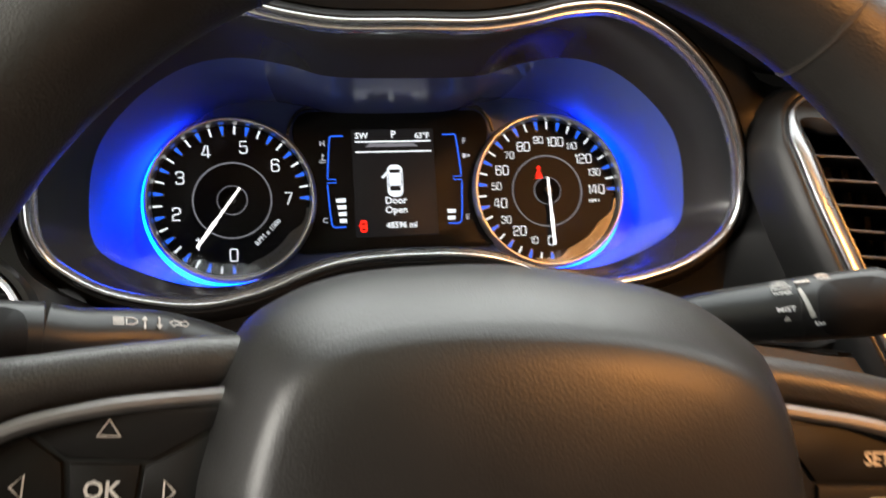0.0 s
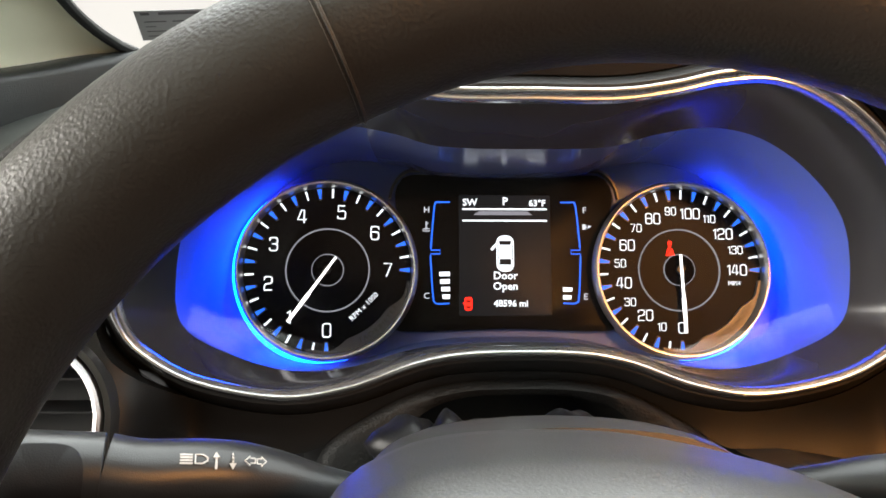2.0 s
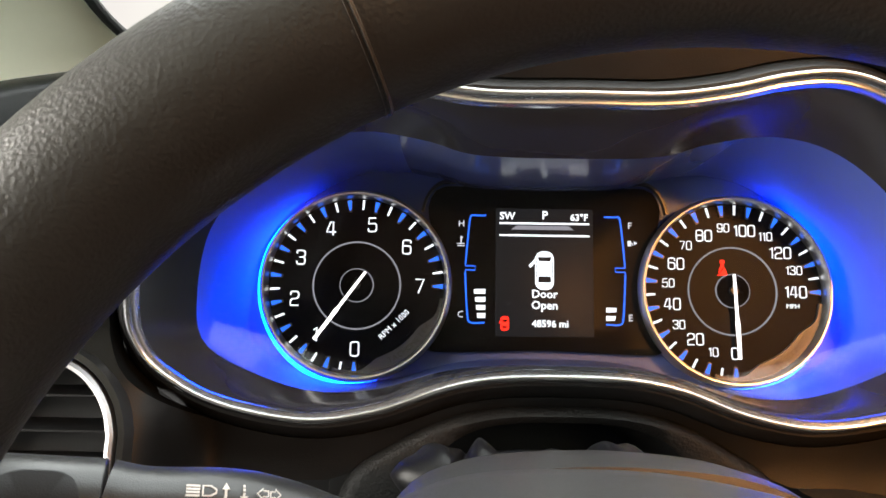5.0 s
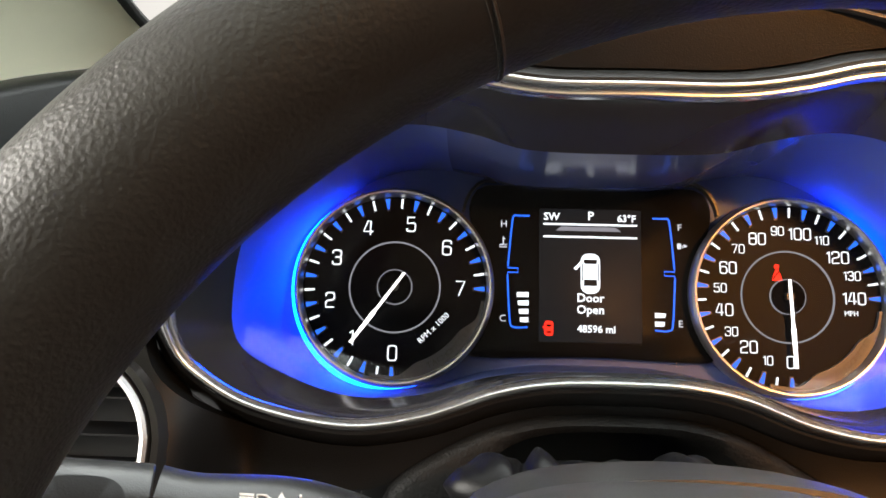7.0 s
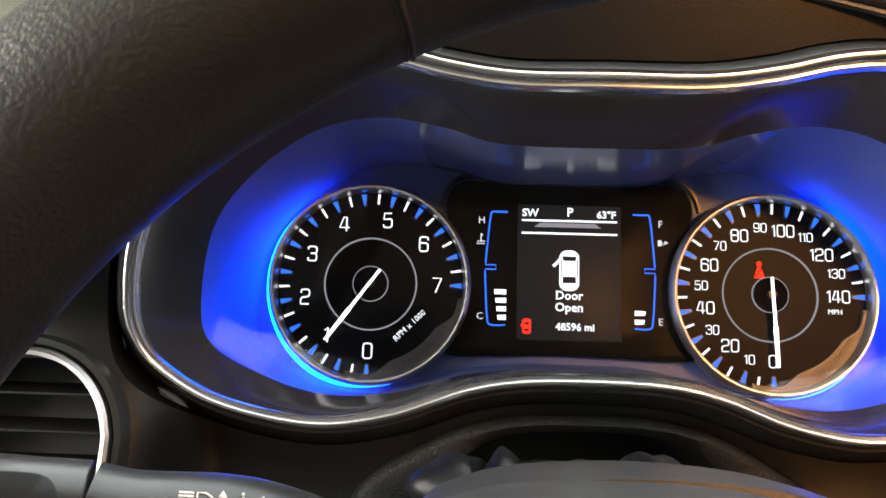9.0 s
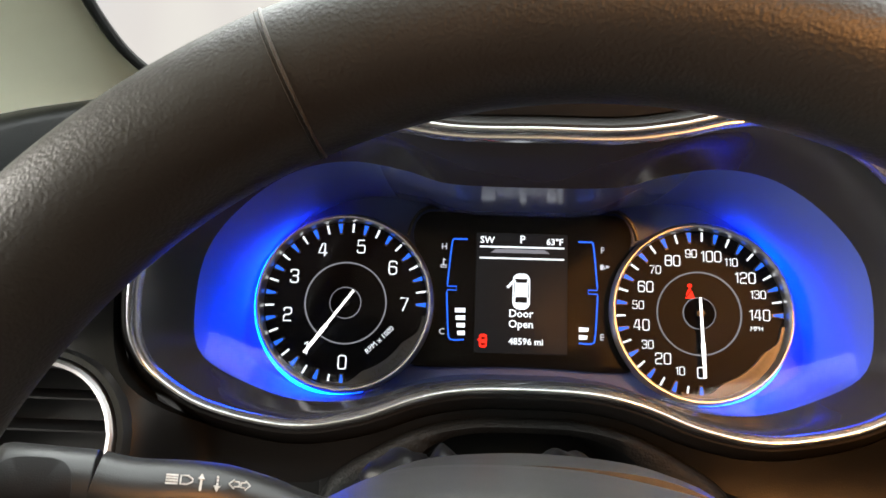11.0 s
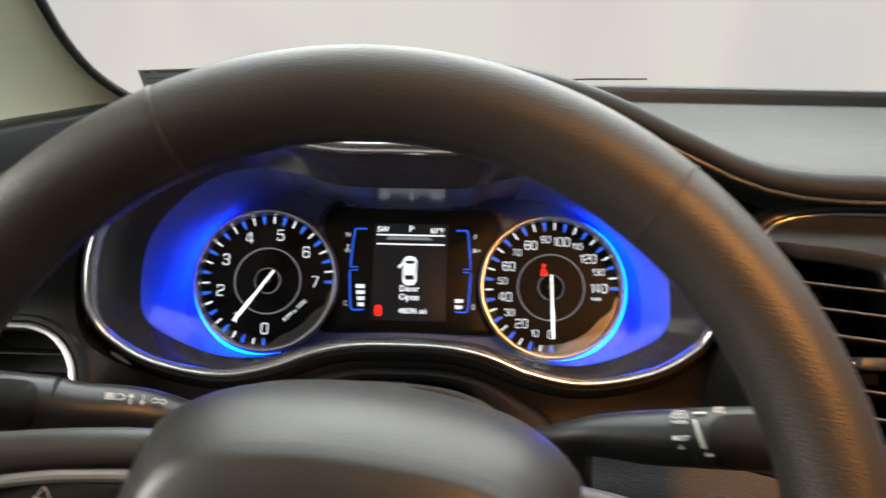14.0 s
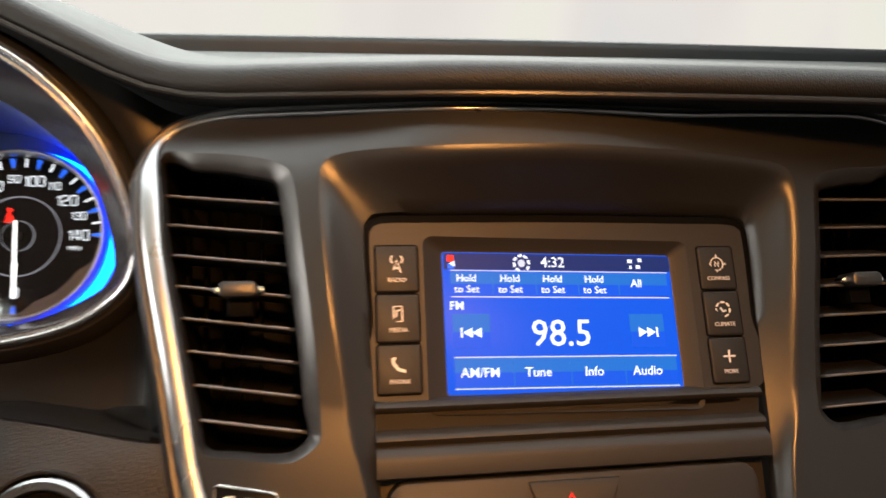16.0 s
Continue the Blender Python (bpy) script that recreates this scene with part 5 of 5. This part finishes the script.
cap = part("cap", turned(.1705, -.147, [(.0179, sb + .004), (.0179, sb + .0002), (.0170, sb - .0006), (.0020, sb + .0002)], caps=(True, True)), M_GLOSS, start, "gloss black push cap")
for k, w in enumerate((.0088, .0082, .0086)):
    part("text_bar", poly([(.1680 - w / 2, -.1462 - .0026 * k), (.1680 + w / 2, -.1462 - .0026 * k), (.1680 + w / 2, -.1478 - .0026 * k), (.1680 - w / 2, -.1478 - .0026 * k)], sb - .0010), M_PRINT, cap, "pale printed lettering")
for k in range(3):
    part("lamp_bar", poly([(.1800 + .0004 * k, -.1395 - .0017 * k), (.1838 + .0004 * k, -.1405 - .0017 * k), (.1838 + .0004 * k, -.1417 - .0017 * k), (.1800 + .0004 * k, -.1407 - .0017 * k)], sb - .0012), M_AMBER, cap, "amber lit lettering")

# side air vent by the door
sv = thing("side_air_vent", "black air vent with a silver rim", "air vent", (-.240, -.08, -.101))
svy = lambda x, z: -.085 + .10 * (z + .06)
part("pod", loft([[(x, svy(x, z) + d, z) for x, z in offset(LV, o)] for o, d in ((.0130, .030), (.0118, .014), (.0098, .0045), (.0074, .0006), (.0050, .0000), (.0034, .004))]), M_PANEL, sv, "dark pod round the vent")
part("chrome_trim", loft([[(x, svy(x, z) + d, z) for x, z in offset(LV, o)] for o, d in ((.0036, .006), (.0034, -.0006), (.0022, -.0018), (.0006, -.0012), (-.0004, .004))]), M_SATIN, sv, "satin silver rim")
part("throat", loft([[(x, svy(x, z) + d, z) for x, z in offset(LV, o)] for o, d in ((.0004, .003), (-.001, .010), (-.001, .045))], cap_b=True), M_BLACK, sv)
for k in range(7):
    z = -.058 - .0145 * k
    ring_d = spline(LV, 240)
    xs = ring_d[np.abs(ring_d[:, 1] - z) < .004][:, 0]
    x0, x1 = xs.min() + .004, xs.max() - .002
    part("slat", loft([[(x, svy(x, z) + dy, z + dz) for x in (x0, (x0 + x1) / 2, x1)] for dy, dz in ((.008, 0), (.0078, .0008), (.030, .0040), (.030, .0026), (.008, 0))], closed=False), M_SLAT, sv, sharp=60)

# ---------------------------------------------------------------- windscreen, pillar, cabin
GASKET = [(-.235, .310, .030), (-.255, .265, .062), (-.270, .236, .084), (-.286, .205, .100), (-.298, .172, .124), (-.302, .138, .155), (-.300, .105, .190), (-.292, .050, .245), (-.278, -.030, .320), (-.255, -.150, .430), (-.235, -.26, .520)]
gas = spline(GASKET, 60, False)
pil = thing("a_pillar", "beige cloth covered windscreen pillar", "car pillar", (0, 0, 0), CAR, kind="structure")
part("cover", loft([[Vector(p) + Vector(o) for p in gas] for o in ((.000, .012, .0), (-.004, -.002, .003), (-.016, -.014, .008), (-.055, -.050, .010), (-.095, -.095, .004), (-.120, -.130, -.02), (-.135, -.10, -.04))], closed=False), M_BEIGE, pil, sharp=60)
part("gasket", tube([Vector(p) + Vector((.0035, .004, .0)) for p in gas], [.0042] * 60, n=10), M_BLACK, pil, "black rubber seal")
door = thing("door_sill_trim", "dark trim at the end of the dashboard by the door", "car trim", (-.40, .0, .05), CAR)
part("end_cap", loft([[Vector((x, y, z)) for y, z in ((.125, .050), (.130, .0760), (.118, .0800), (.02, .0790), (-.06, .060), (-.06, -.10), (.12, -.10))] for x in (-.372, -.376, -.46)], cap_a=True, cap_b=True), M_LIP, door)
bm = loft([[(-.345, .225, .070), (0, .402, .090), (.40, .406, .090), (.80, .390, .088), (1.02, .330, .085)], [(-.330, -.24, .50), (0, -.25, .56), (.40, -.25, .57), (.80, -.25, .56), (1.0, -.26, .51)]], closed=False)
bmesh.ops.subdivide_edges(bm, edges=bm.edges, cuts=4, use_grid_fill=True)
glass = solid("windshield", bm, M_GLASS, "clear windscreen glass", "windshield", CAR, kind="structure")
glass.visible_shadow = False
lab = thing("windshield_sticker", "grey printed paper sticker in the corner of the windscreen", "sticker", (0, 0, 0), CAR)
S0, SX, SZ = Vector((-.2560, .195, .1035)), Vector((.105, .012, .004)), Vector((-.001, -.010, .0215))
ST = lambda u, v, d=0.0: S0 + SX * u + SZ * v + Vector((0, -1, -.4)) * d
sp = part("paper", loft([[ST(0, 0), ST(1, 0)], [ST(0, 1), ST(1, 1)], [ST(0, 1, -.0004), ST(1, 1, -.0004)], [ST(0, 0, -.0004), ST(1, 0, -.0004)], [ST(0, 0), ST(1, 0)]], closed=False), M_PAPER, lab)
for v0, v1, spans in ((.86, .95, ((.04, .10), (.16, .44), (.50, .56), (.60, .66), (.70, .78))), (.62, .66, ((.05, .20), (.24, .42), (.48, .80))), (.46, .49, ((.05, .12), (.24, .34), (.48, .70))), (.30, .33, ((.05, .18), (.26, .40), (.50, .62))), (.14, .17, ((.05, .12), (.26, .36)))):
    for u0, u1 in spans:
        part("text_bar", loft([[ST(u0, v0, .0004), ST(u1, v0, .0004)], [ST(u0, v1, .0004), ST(u1, v1, .0004)]], closed=False), M_TEXTBAR, sp)

wip = thing("windshield_wiper", "dark wiper blade resting at the foot of the windscreen", "wiper", (.1, .50, .088), CAR)
blade = part("blade", tube([(.05, .500, .0760), (.12, .500, .0850), (.20, .500, .0890), (.275, .500, .0902)], [.0010, .0013, .0013, .0010], n=8), M_BLACK, wip, "thin rubber blade")
part("arm", tube([(-.02, .520, .060), (.06, .515, .0740), (.14, .508, .0830)], [.004, .0034, .002], n=10), M_BLACK, wip, "wiper arm")


def slab(name, x0, x1, y0, y1, z0, z1, mat, label, cat):
    bm = bmesh.new()
    bmesh.ops.create_cube(bm, size=1.0)
    bmesh.ops.transform(bm, verts=bm.verts, matrix=Matrix.Translation(((x0 + x1) / 2, (y0 + y1) / 2, (z0 + z1) / 2)) @ Matrix.Diagonal((x1 - x0, y1 - y0, z1 - z0, 1)))
    return solid(name, bm, mat, label, cat, CAR, kind="structure")


slab("ceiling", -.55, 1.10, -1.60, -.24, .56, .60, M_BEIGE, "plain beige car headliner", "ceiling")
# unseen; reaches the ceiling to block world light and darken the dial reflections
slab("wall_rear", -.55, 1.10, -1.12, -1.08, -.75, .555, M_CABIN, "unseen dark rear wall that shuts light out of the cabin", "wall")
slab("wall_right", 1.10, 1.14, -1.60, .25, -.75, .10, M_CABIN, "plain dark side of the cabin", "wall")
slab("floor", -.55, 1.10, -1.60, .46, -.79, -.75, M_DASH, "plain dark car floor", "floor")
slab("wall_front", -.55, 1.10, .42, .46, -.75, .06, M_BLACK, "plain dark bulkhead under the windscreen", "wall")

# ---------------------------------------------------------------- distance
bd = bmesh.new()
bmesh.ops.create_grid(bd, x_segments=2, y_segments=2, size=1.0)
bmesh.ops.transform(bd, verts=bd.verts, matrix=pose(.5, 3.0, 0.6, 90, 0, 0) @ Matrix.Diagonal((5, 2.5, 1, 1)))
solid("backdrop", bd, M_BEYOND_GLOW, "pale garage wall, its brightness put in as glow", "backdrop", CAR, kind="structure")
